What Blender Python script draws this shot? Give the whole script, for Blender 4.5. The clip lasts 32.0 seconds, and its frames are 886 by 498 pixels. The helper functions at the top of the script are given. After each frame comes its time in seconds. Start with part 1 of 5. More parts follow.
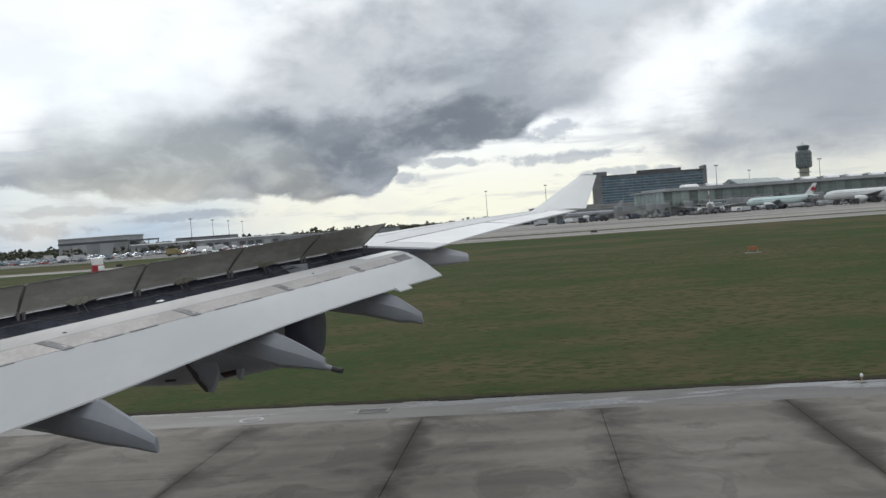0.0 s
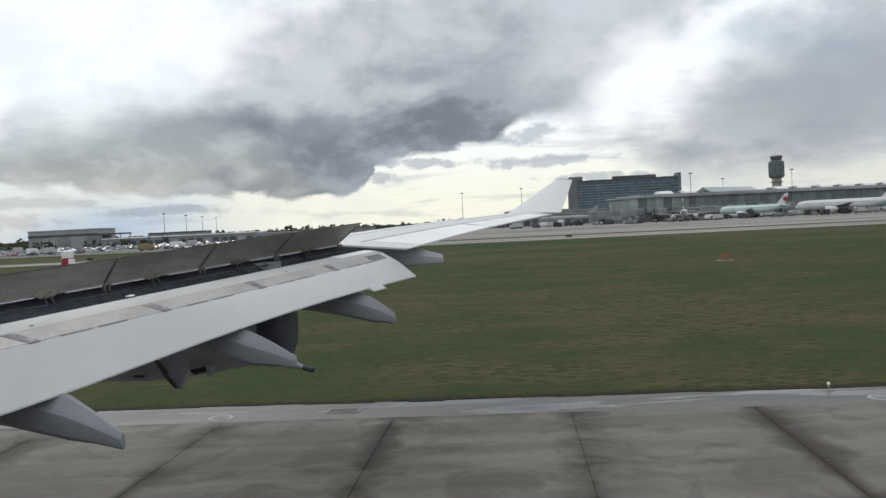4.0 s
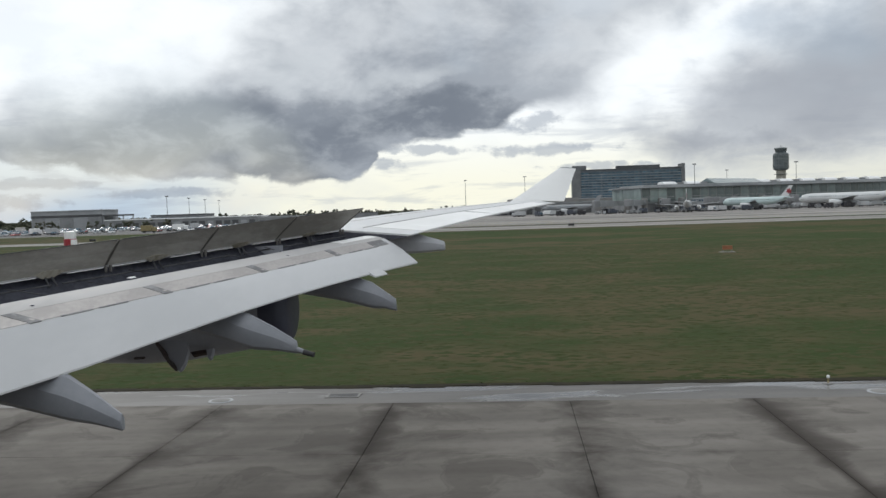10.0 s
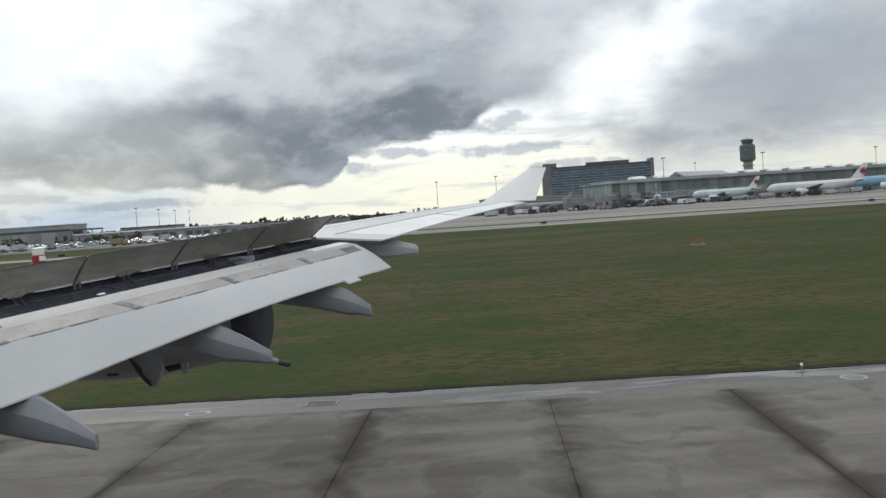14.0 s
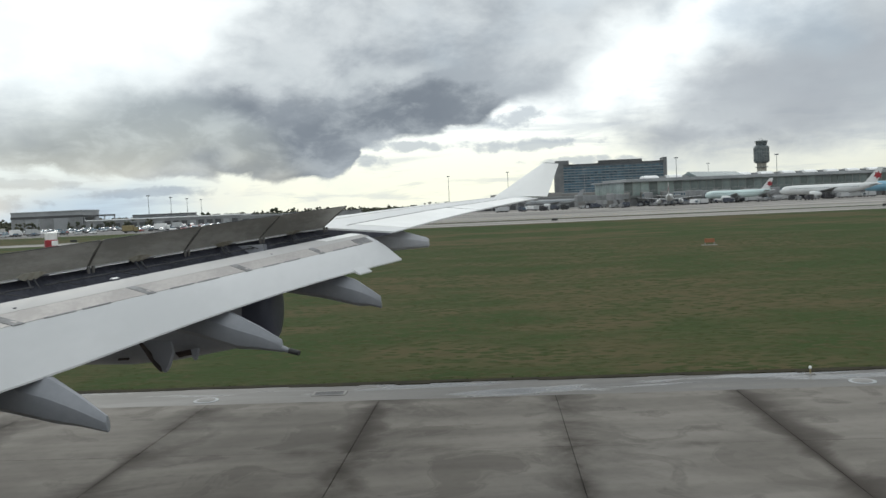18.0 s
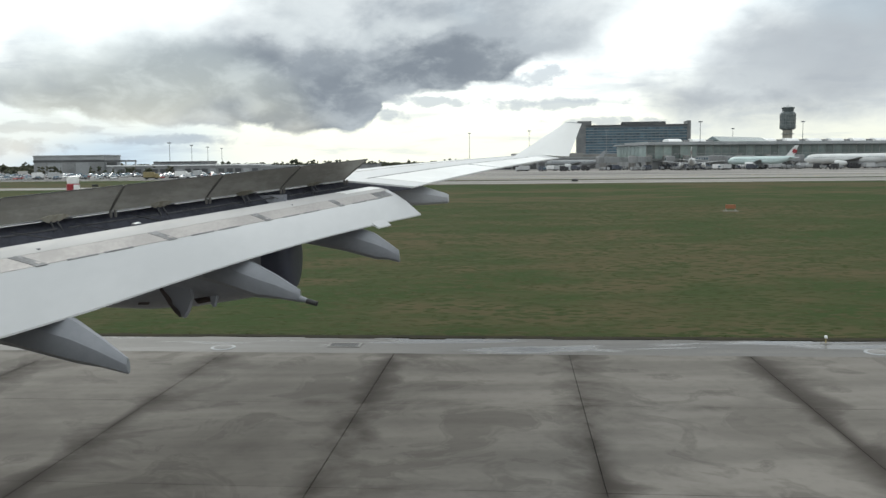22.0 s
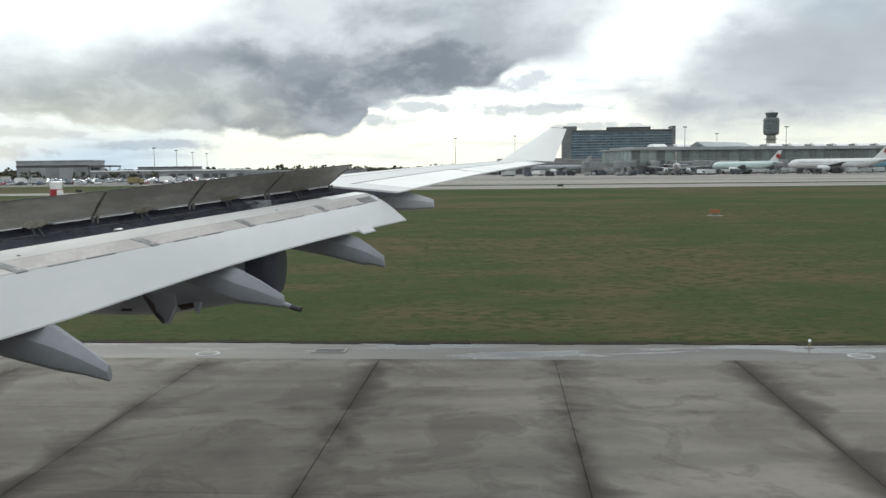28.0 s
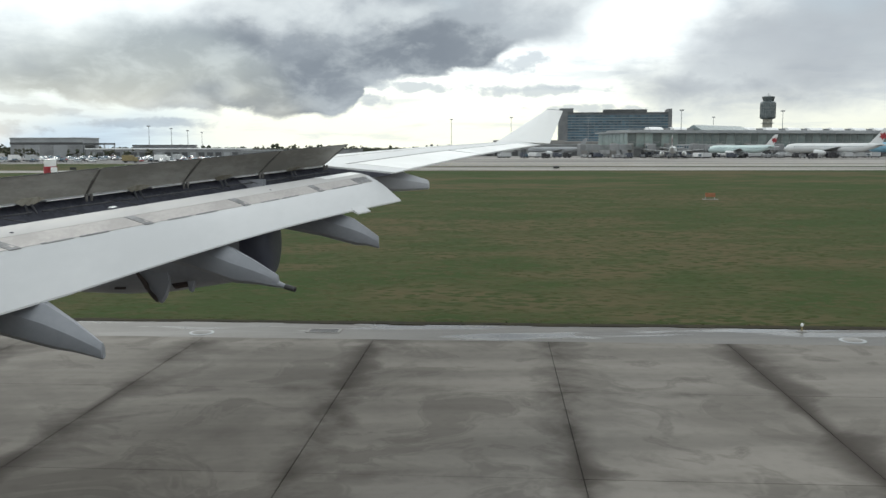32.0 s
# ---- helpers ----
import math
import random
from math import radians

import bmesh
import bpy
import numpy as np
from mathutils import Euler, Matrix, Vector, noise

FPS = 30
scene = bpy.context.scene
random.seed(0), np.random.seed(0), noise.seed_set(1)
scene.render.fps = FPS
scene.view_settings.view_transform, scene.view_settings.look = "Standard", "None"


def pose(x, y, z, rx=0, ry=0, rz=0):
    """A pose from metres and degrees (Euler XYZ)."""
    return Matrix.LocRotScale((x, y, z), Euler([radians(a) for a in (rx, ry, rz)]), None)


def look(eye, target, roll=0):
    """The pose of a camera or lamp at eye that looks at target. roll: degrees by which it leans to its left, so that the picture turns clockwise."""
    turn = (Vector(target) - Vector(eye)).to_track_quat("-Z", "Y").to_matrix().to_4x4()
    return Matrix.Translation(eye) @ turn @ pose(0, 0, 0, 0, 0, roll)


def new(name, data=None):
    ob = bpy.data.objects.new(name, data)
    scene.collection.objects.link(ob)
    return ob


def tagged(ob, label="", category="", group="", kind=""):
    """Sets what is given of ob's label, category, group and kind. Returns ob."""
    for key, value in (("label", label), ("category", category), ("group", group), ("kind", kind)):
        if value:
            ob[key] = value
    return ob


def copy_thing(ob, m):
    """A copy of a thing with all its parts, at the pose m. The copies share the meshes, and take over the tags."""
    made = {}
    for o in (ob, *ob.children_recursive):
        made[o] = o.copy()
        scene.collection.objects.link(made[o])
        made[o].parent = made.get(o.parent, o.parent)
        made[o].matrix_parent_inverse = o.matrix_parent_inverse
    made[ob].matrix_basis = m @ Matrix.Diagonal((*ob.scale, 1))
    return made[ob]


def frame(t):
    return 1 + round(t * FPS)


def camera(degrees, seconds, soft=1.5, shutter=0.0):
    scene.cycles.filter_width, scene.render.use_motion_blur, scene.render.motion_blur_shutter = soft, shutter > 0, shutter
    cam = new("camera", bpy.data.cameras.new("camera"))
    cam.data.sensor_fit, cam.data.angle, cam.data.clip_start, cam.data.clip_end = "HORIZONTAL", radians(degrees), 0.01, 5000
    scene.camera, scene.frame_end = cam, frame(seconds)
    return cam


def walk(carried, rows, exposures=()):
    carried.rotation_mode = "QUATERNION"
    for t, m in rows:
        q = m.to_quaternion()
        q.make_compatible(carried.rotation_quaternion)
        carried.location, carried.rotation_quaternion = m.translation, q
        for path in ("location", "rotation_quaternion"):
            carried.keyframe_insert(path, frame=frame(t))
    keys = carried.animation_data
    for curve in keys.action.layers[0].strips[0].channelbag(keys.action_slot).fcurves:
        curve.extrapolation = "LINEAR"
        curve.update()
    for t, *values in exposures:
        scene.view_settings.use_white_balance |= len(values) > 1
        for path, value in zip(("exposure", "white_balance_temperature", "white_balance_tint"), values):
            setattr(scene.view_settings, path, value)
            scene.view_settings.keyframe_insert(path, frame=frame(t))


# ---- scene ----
# Airport apron and terminal across a grass field, seen past the wing of a wide-body on the runway.
cam = camera(54.0, 32.0, soft=1.5)
# seconds, x, y, z, yaw, pitch, roll
ROWS = [
    (0, 0.006, -0.007, 6.005, 1.099, -1.802, -4.094),
    (0.5, 0.001, -0.024, 6.006, 1.215, -1.426, -3.515),
    (1, 0.004, -0.027, 5.993, 1.602, -1.383, -2.694),
    (1.5, -0.005, -0.039, 5.998, 1.720, -1.951, -2.064),
    (2, -0.004, -0.046, 5.979, 1.749, -2.012, -1.913),
    (2.5, -0.019, -0.058, 5.977, 1.939, -1.894, -1.882),
    (4.5, 0.014, 0.031, 6.002, -1.020, -1.830, -2.906),
    (5, 0.001, 0.021, 5.998, -0.269, -2.685, -3.424),
    (5.5, 0.012, 0.010, 6.004, -0.083, -2.780, -3.264),
    (6, 0.011, 0.020, 6.000, 0.044, -2.956, -2.860),
    (6.5, 0.013, 0.024, 6.001, 0.306, -3.085, -2.670),
    (7, 0.002, 0.016, 6.017, 0.365, -2.757, -1.647),
    (7.5, -0.004, 0.006, 6.006, 0.167, -2.524, -1.334),
    (8, 0.026, 0.026, 5.997, -0.063, -2.183, -1.303),
    (8.5, 0.028, 0.034, 6.000, -0.341, -1.995, -1.663),
    (9, 0.015, 0.035, 6.014, -0.442, -2.221, -1.775),
    (9.5, 0.032, 0.046, 6.009, -0.207, -2.287, -1.844),
    (10, 0.016, 0.035, 5.997, -0.376, -2.678, -1.814),
    (10.5, 0.021, 0.032, 6.005, -0.743, -2.958, -0.703),
    (11, 0.028, 0.037, 6.009, -1.054, -2.883, -0.431),
    (11.5, 0.031, 0.059, 6.019, -1.256, -3.151, -0.791),
    (12, 0.036, 0.040, 6.007, -1.265, -3.151, -0.172),
    (12.5, 0.059, 0.092, 6.023, -2.407, -3.033, -0.193),
    (13, 0.088, 0.152, 6.019, -5.466, -1.775, -1.788),
    (13.5, 0.043, 0.086, 6.014, -3.137, -2.760, -3.035),
    (14, 0.031, 0.067, 6.028, -2.113, -2.639, -3.821),
    (14.5, 0.027, 0.057, 6.011, -2.339, -3.201, -3.282),
    (16.5, 0.015, 0.025, 6.006, -0.926, -3.727, -2.598),
    (17, 0.014, 0.025, 6.011, -0.976, -3.594, -2.497),
    (17.5, 0.009, 0.015, 6.001, -1.510, -3.367, -2.270),
    (18, 0.010, 0.013, 6.004, -1.428, -2.961, -2.479),
    (18.5, 0.009, 0.006, 5.998, -0.634, -3.057, -2.998),
    (19, 0.000, 0.000, 6.000, 0.000, -3.350, -2.200),
    (19.5, -0.004, -0.012, 5.996, 0.015, -3.853, -1.531),
    (20, 0.000, 0.007, 5.994, -0.257, -4.577, -1.033),
    (20.5, -0.002, 0.003, 5.990, -0.442, -5.173, -0.562),
    (21, -0.017, -0.005, 5.994, -0.386, -5.446, -0.622),
    (21.5, -0.005, -0.011, 5.999, -0.240, -5.731, -0.658),
    (22, -0.012, -0.005, 5.992, -0.179, -5.773, -0.595),
    (22.5, -0.011, 0.002, 5.996, -0.227, -5.510, -0.232),
    (23, -0.002, 0.001, 5.991, -0.305, -5.328, -0.114),
    (23.5, 0.001, -0.005, 6.001, -0.271, -5.030, 0.062),
    (24, 0.000, 0.001, 5.991, -0.231, -4.623, 0.015),
    (24.5, 0.001, 0.001, 6.000, -0.380, -4.554, 0.409),
    (25, 0.007, 0.003, 5.998, -0.426, -4.483, 0.322),
    (25.5, -0.000, 0.006, 5.990, -0.517, -4.466, -0.086),
    (27.5, 0.020, 0.021, 5.998, -0.853, -5.182, -0.395),
    (28, 0.010, 0.023, 5.995, -1.099, -5.450, -0.616),
    (28.5, 0.006, 0.019, 5.990, -1.218, -5.582, 0.064),
    (29, 0.006, 0.019, 5.998, -1.187, -5.665, -0.138),
    (29.5, 0.005, 0.019, 5.992, -1.215, -5.762, -0.529),
    (30, 0.010, 0.014, 5.998, -1.402, -5.817, -0.082),
    (30.5, 0.016, 0.012, 5.998, -1.538, -5.717, -0.257),
    (31, 0.014, 0.017, 6.002, -1.584, -6.148, -0.559),
    (31.5, 0.013, 0.012, 5.995, -1.491, -6.366, -0.513),
    (32, 0.020, 0.023, 5.994, -1.416, -6.692, -0.063),
]


def seat(x, y, z, yaw, pitch, roll):
    return pose(x, y, z, 90 + pitch, 0, yaw) @ pose(0, 0, 0, 0, 0, roll)


walk(cam, [(r[0], seat(*r[1:])) for r in ROWS], exposures=[(0.0, 0.06, 6350, 8), (9.0, 0.06, 6350, 8), (16.0, 0.14, 6400, 6), (20.0, 0.28, 6420, 4), (22.0, 0.37, 6430, 4), (32.0, 0.37, 6430, 4)])


# ---- sky and sun ----
def node(tree, kind):
    return tree.nodes.new(kind)


class Sums:
    """Short arithmetic on node sockets."""

    def __init__(self, tree):
        self.tree = tree

    def put(self, socket, value):
        if isinstance(value, (int, float)):
            socket.default_value = value
        else:
            self.tree.links.new(value, socket)

    def op(self, kind, *values, clamp=False):
        n = self.tree.nodes.new("ShaderNodeMath")
        n.operation, n.use_clamp = kind, clamp
        for socket, value in zip(n.inputs, values):
            self.put(socket, value)
        return n.outputs[0]

    def step(self, value, lo, hi):
        n = self.tree.nodes.new("ShaderNodeMapRange")
        n.interpolation_type = "SMOOTHSTEP"
        self.put(n.inputs[0], value)
        n.inputs[1].default_value, n.inputs[2].default_value = lo, hi
        return n.outputs[0]

    def noise(self, vector, scale, detail=6.0, rough=0.55, warp=0.0):
        n = self.tree.nodes.new("ShaderNodeTexNoise")
        n.inputs["Scale"].default_value, n.inputs["Detail"].default_value = scale, detail
        n.inputs["Roughness"].default_value, n.inputs["Distortion"].default_value = rough, warp
        if vector is not None:
            self.tree.links.new(vector, n.inputs["Vector"])
        return n.outputs[0]

    def mix(self, factor, a, b):
        n = self.tree.nodes.new("ShaderNodeMix")
        n.data_type = "RGBA"
        self.put(n.inputs[0], factor)
        for socket, value in ((n.inputs[6], a), (n.inputs[7], b)):
            if isinstance(value, tuple):
                socket.default_value = (*value, 1)
            else:
                self.tree.links.new(value, socket)
        return n.outputs[2]

    def combine(self, x, y, z):
        n = self.tree.nodes.new("ShaderNodeCombineXYZ")
        for socket, value in zip(n.inputs, (x, y, z)):
            self.put(socket, value)
        return n.outputs[0]


SUN_EL, SUN_AZ = 38.0, -22.0   # degrees; azimuth from +y to the right
world = bpy.data.worlds.new("sky")
scene.world = world
world.use_nodes = True
wt = world.node_tree
wt.nodes.clear()
ws = Sums(wt)
coord = node(wt, "ShaderNodeTexCoord")
axis = node(wt, "ShaderNodeSeparateXYZ")
wt.links.new(coord.outputs["Generated"], axis.inputs[0])
az = ws.op("ARCTAN2", axis.outputs[0], axis.outputs[1])
el = ws.op("ARCSINE", axis.outputs[2])
flat = ws.combine(ws.op("MULTIPLY", az, 1.0), ws.op("MULTIPLY", el, 1.7), 0.0)
puffs = ws.noise(flat, 5.0, 7.0, 0.5, 0.15)
wisps = ws.noise(flat, 20.0, 5.0, 0.58, 0.3)
big = ws.noise(flat, 2.6, 4.0, 0.5)


def curve(value, points, lo=-1.2, hi=1.2):
    """A smooth function of one socket, through (x, y) points."""
    n = node(wt, "ShaderNodeFloatCurve")
    line = n.mapping.curves[0]
    pts = [((x - lo) / (hi - lo), y) for x, y in points]
    line.points[0].location, line.points[1].location = (0.0, pts[0][1]), (1.0, pts[-1][1])
    for x, y in pts:
        line.points.new(x, y).handle_type = "VECTOR"
    n.mapping.update()
    ws.put(n.inputs[1], ws.op("DIVIDE", ws.op("SUBTRACT", value, lo), hi - lo, clamp=True))
    return n.outputs[0]


# the same angles, drawn out of true by turbulence, for the clouds' outlines
warp_u = ws.op("SUBTRACT", ws.noise(ws.combine(az, ws.op("MULTIPLY", el, 1.6), 5.3), 5.5, 7.0, 0.58), 0.5)
warp_v = ws.op("SUBTRACT", ws.noise(ws.combine(az, ws.op("MULTIPLY", el, 1.6), 9.1), 6.5, 7.0, 0.58), 0.5)
az_w = ws.op("ADD", az, ws.op("MULTIPLY", warp_u, 0.34))
el_w = ws.op("ADD", el, ws.op("MULTIPLY", warp_v, 0.15))


def bank(a, e, wide, high):
    """A soft patch of cloud round one azimuth and elevation, 1 in its middle and 0 at its rim."""
    u = ws.op("DIVIDE", ws.op("SUBTRACT", az_w, a), wide)
    v = ws.op("DIVIDE", ws.op("SUBTRACT", el_w, e), high)
    return ws.op("SUBTRACT", 1.0, ws.op("ADD", ws.op("MULTIPLY", u, u), ws.op("MULTIPLY", v, v)))


# main cloud: heavy, between a flat lower edge and a billowing upper edge, torn by the noise
ragged = ws.op("SUBTRACT", ws.noise(flat, 7.0, 6.0, 0.6), 0.5)
shift = ws.op("ADD", az, ws.op("MULTIPLY", ragged, 0.07))
base_edge = curve(shift, ((-1.2, 0.09), (-0.75, 0.070), (-0.49, 0.066), (-0.41, 0.056), (-0.33, 0.047), (-0.28, 0.040), (-0.20, 0.042), (-0.13, 0.036), (-0.077, 0.038), (-0.064, 0.066), (-0.024, 0.073), (0.028, 0.081), (0.081, 0.091), (0.10, 0.105), (0.132, 0.100), (0.165, 0.102), (0.20, 0.115), (0.24, 0.14), (0.29, 0.18), (0.36, 0.25), (0.45, 0.34), (1.2, 0.40)))
top_edge = curve(shift, ((-1.2, 0.16), (-0.75, 0.13), (-0.49, 0.134), (-0.44, 0.148), (-0.395, 0.155), (-0.34, 0.170), (-0.31, 0.19), (-0.25, 0.205), (-0.21, 0.235), (-0.15, 0.275), (-0.04, 0.31), (0.16, 0.34), (0.40, 0.40), (1.2, 0.42)))
over_base = ws.op("SUBTRACT", el, base_edge)
tear = ws.op("ADD", ws.op("MULTIPLY", ws.op("SUBTRACT", puffs, 0.5), 0.13), ws.op("MULTIPLY", ws.op("SUBTRACT", wisps, 0.5), 0.04))
tear_low = ws.op("ADD", ws.op("MULTIPLY", ws.op("SUBTRACT", puffs, 0.5), 0.045), ws.op("MULTIPLY", ws.op("SUBTRACT", wisps, 0.5), 0.034))
spread_right = ws.op("ADD", 1.0, ws.op("MULTIPLY", ws.step(az, 0.06, 0.24), 8.0))
over = ws.step(ws.op("DIVIDE", ws.op("ADD", over_base, ws.op("ADD", tear_low, ws.op("MULTIPLY", ws.op("MULTIPLY", ws.op("SUBTRACT", puffs, 0.5), 0.16), ws.step(az, 0.06, 0.24)))), spread_right), -0.002, 0.007)
under = ws.step(ws.op("ADD", ws.op("SUBTRACT", top_edge, el), tear), -0.012, 0.085)
heavy = ws.op("MULTIPLY", over, under)
holes = ws.step(ws.op("ADD", puffs, ws.op("MULTIPLY", ws.op("SUBTRACT", big, 0.5), 0.5)), 0.24, 0.42)
holes = ws.op("MAXIMUM", holes, ws.step(over_base, 0.10, 0.03))
dark = ws.op("MULTIPLY", heavy, ws.op("ADD", 0.88, ws.op("MULTIPLY", holes, 0.12)))

# second cloud to the right, softer, trailing a veil of rain
base_two = curve(shift, ((-1.2, 0.45), (0.10, 0.40), (0.18, 0.085), (0.22, 0.060), (0.26, 0.048), (0.35, 0.042), (0.45, 0.042), (0.53, 0.052), (0.70, 0.055), (1.2, 0.07)))
top_two = curve(shift, ((-1.2, 0.02), (0.10, 0.02), (0.18, 0.070), (0.24, 0.095), (0.28, 0.140), (0.325, 0.170), (0.37, 0.20), (0.45, 0.225), (0.53, 0.25), (0.80, 0.33), (1.2, 0.36)))
heavy_two = ws.op("MULTIPLY", ws.step(ws.op("ADD", ws.op("SUBTRACT", el, base_two), tear_low), -0.020, 0.022), ws.step(ws.op("ADD", ws.op("SUBTRACT", top_two, el), tear), -0.02, 0.07))
veil = ws.op("ADD", bank(0.40, 0.03, 0.24, 0.07), ws.op("MULTIPLY", ws.op("SUBTRACT", puffs, 0.5), 1.2))
rain = ws.op("MULTIPLY", ws.step(veil, 0.0, 0.9), 0.34)

# thin cloud above, and flat streaks low over the horizon
thin = ws.op("MULTIPLY", ws.step(ws.op("ADD", puffs, ws.op("MULTIPLY", ws.op("SUBTRACT", wisps, 0.5), 0.4)), 0.44, 0.70), ws.op("ADD", 0.30, ws.op("MULTIPLY", ws.step(ws.op("ADD", el, ws.op("MULTIPLY", az, 0.25)), 0.14, 0.26), 0.6)))
low = ws.step(el, 0.12, 0.01)
lit = ws.mix(low, (0.97, 0.99, 1.01), (0.94, 0.91, 0.76))
side = ws.step(az, -0.14, -0.36)
lit = ws.mix(ws.op("MULTIPLY", ws.op("MULTIPLY", low, side), 0.85), lit, (0.43, 0.54, 0.68))
layered = ws.combine(az, ws.op("MULTIPLY", el, 6.5), 3.7)
streaks = ws.op("MULTIPLY", ws.step(ws.noise(layered, 8.0, 6.0, 0.6, 0.4), 0.52, 0.66), ws.step(el, 0.16, 0.07))
thin_col = ws.mix(thin, lit, (0.62, 0.66, 0.72))
thin_col = ws.mix(ws.op("MULTIPLY", streaks, ws.op("ADD", 0.38, ws.op("MULTIPLY", side, 0.12))), thin_col, (0.40, 0.44, 0.52))


def shred(a, e, wide, high):
    """A torn scrap of low cloud."""
    u = ws.op("DIVIDE", ws.op("ADD", ws.op("SUBTRACT", az, a), ws.op("MULTIPLY", warp_u, 0.05)), wide)
    v = ws.op("DIVIDE", ws.op("ADD", ws.op("SUBTRACT", el, e), ws.op("MULTIPLY", warp_v, 0.03)), high)
    return ws.op("SUBTRACT", 1.0, ws.op("ADD", ws.op("MULTIPLY", u, u), ws.op("MULTIPLY", v, v)))


shreds = shred(-0.050, 0.049, 0.022, 0.008)
for scrap in ((-0.01, 0.067, 0.055, 0.006), (0.125, 0.064, 0.075, 0.008), (0.10, 0.094, 0.04, 0.012), (0.19, 0.040, 0.06, 0.006), (-0.42, 0.038, 0.09, 0.006), (-0.30, 0.026, 0.10, 0.006), (-0.47, 0.020, 0.08, 0.010)):
    shreds = ws.op("MAXIMUM", shreds, shred(*scrap))
shreds = ws.step(ws.op("ADD", shreds, ws.op("MULTIPLY", ws.op("SUBTRACT", ws.noise(ws.combine(az, ws.op("MULTIPLY", el, 1.6), 2.2), 38.0, 5.0, 0.6), 0.5), 5.0)), -0.1, 1.0)
thin_col = ws.mix(ws.op("MULTIPLY", shreds, 0.62), thin_col, (0.34, 0.38, 0.45))
grey_col = ws.mix(rain, thin_col, (0.42, 0.45, 0.50))
rough = ws.op("SUBTRACT", ws.noise(flat, 8.0, 6.0, 0.56, 0.25), 0.5)


def clump(spots, jag):
    """Soft union of patches, roughened by the noise."""
    best = bank(*spots[0])
    for spot in spots[1:]:
        best = ws.op("MAXIMUM", best, bank(*spot))
    return ws.op("ADD", best, ws.op("MULTIPLY", rough, jag))


core = ws.step(clump(((-0.277, 0.095, 0.24, 0.052), (-0.125, 0.070, 0.11, 0.052), (-0.02, 0.095, 0.12, 0.022), (-0.44, 0.100, 0.16, 0.036)), 2.4), -0.9, 1.15)
rise = ws.step(clump(((-0.167, 0.165, 0.10, 0.024), (-0.076, 0.140, 0.10, 0.016)), 2.2), -0.3, 1.6)
body = ws.mix(ws.step(ws.op("ADD", rough, ws.op("MULTIPLY", warp_v, 0.7)), -0.17, 0.20), (0.335, 0.362, 0.408), (0.61, 0.632, 0.665))
body = ws.mix(ws.op("MULTIPLY", ws.step(az, -0.02, 0.24), 0.35), body, (0.64, 0.66, 0.69))
shade = ws.mix(core, body, (0.190, 0.212, 0.252))
shade = ws.mix(ws.op("MULTIPLY", rise, 0.6), shade, (0.60, 0.63, 0.66))
shade = ws.mix(ws.op("MULTIPLY", ws.step(ws.op("ADD", wisps, ws.op("MULTIPLY", warp_u, 0.5)), 0.46, 0.72), 0.34), shade, (0.56, 0.59, 0.63))
core_two = ws.step(clump(((0.245, 0.068, 0.08, 0.032), (0.43, 0.12, 0.17, 0.07), (0.36, 0.06, 0.12, 0.03)), 2.0), -0.5, 1.2)
shade_two = ws.mix(core_two, body, (0.33, 0.35, 0.395))
grey_col = ws.mix(ws.op("MULTIPLY", heavy_two, 0.9), grey_col, shade_two)
cloud = ws.mix(dark, grey_col, shade)
clear = node(wt, "ShaderNodeTexSky")
clear.sky_type, clear.sun_disc = "NISHITA", False
clear.sun_elevation, clear.sun_rotation = radians(SUN_EL), radians(SUN_AZ)
gap = ws.op("MULTIPLY", ws.step(big, 0.62, 0.50), 1.0)
back_sky = node(wt, "ShaderNodeBackground")
wt.links.new(clear.outputs[0], back_sky.inputs[0])
back_sky.inputs[1].default_value = 0.10
back_cloud = node(wt, "ShaderNodeBackground")
wt.links.new(cloud, back_cloud.inputs[0])
back_cloud.inputs[1].default_value = 1.0
both = node(wt, "ShaderNodeMixShader")
cover = ws.op("ADD", 0.82, ws.op("MULTIPLY", gap, 0.18), clamp=True)
wt.links.new(cover, both.inputs[0])
wt.links.new(back_sky.outputs[0], both.inputs[1])
wt.links.new(back_cloud.outputs[0], both.inputs[2])
wt.links.new(both.outputs[0], node(wt, "ShaderNodeOutputWorld").inputs[0])

sun = new("sun", bpy.data.lights.new("sun", "SUN"))
sun.data.energy, sun.data.angle, sun.data.color = 0.65, radians(14), (1.0, 0.96, 0.90)
sun_dir = Vector((math.sin(radians(SUN_AZ)) * math.cos(radians(SUN_EL)), math.cos(radians(SUN_AZ)) * math.cos(radians(SUN_EL)), math.sin(radians(SUN_EL))))
sun.matrix_world = look(sun_dir * 200, (0, 0, 0))


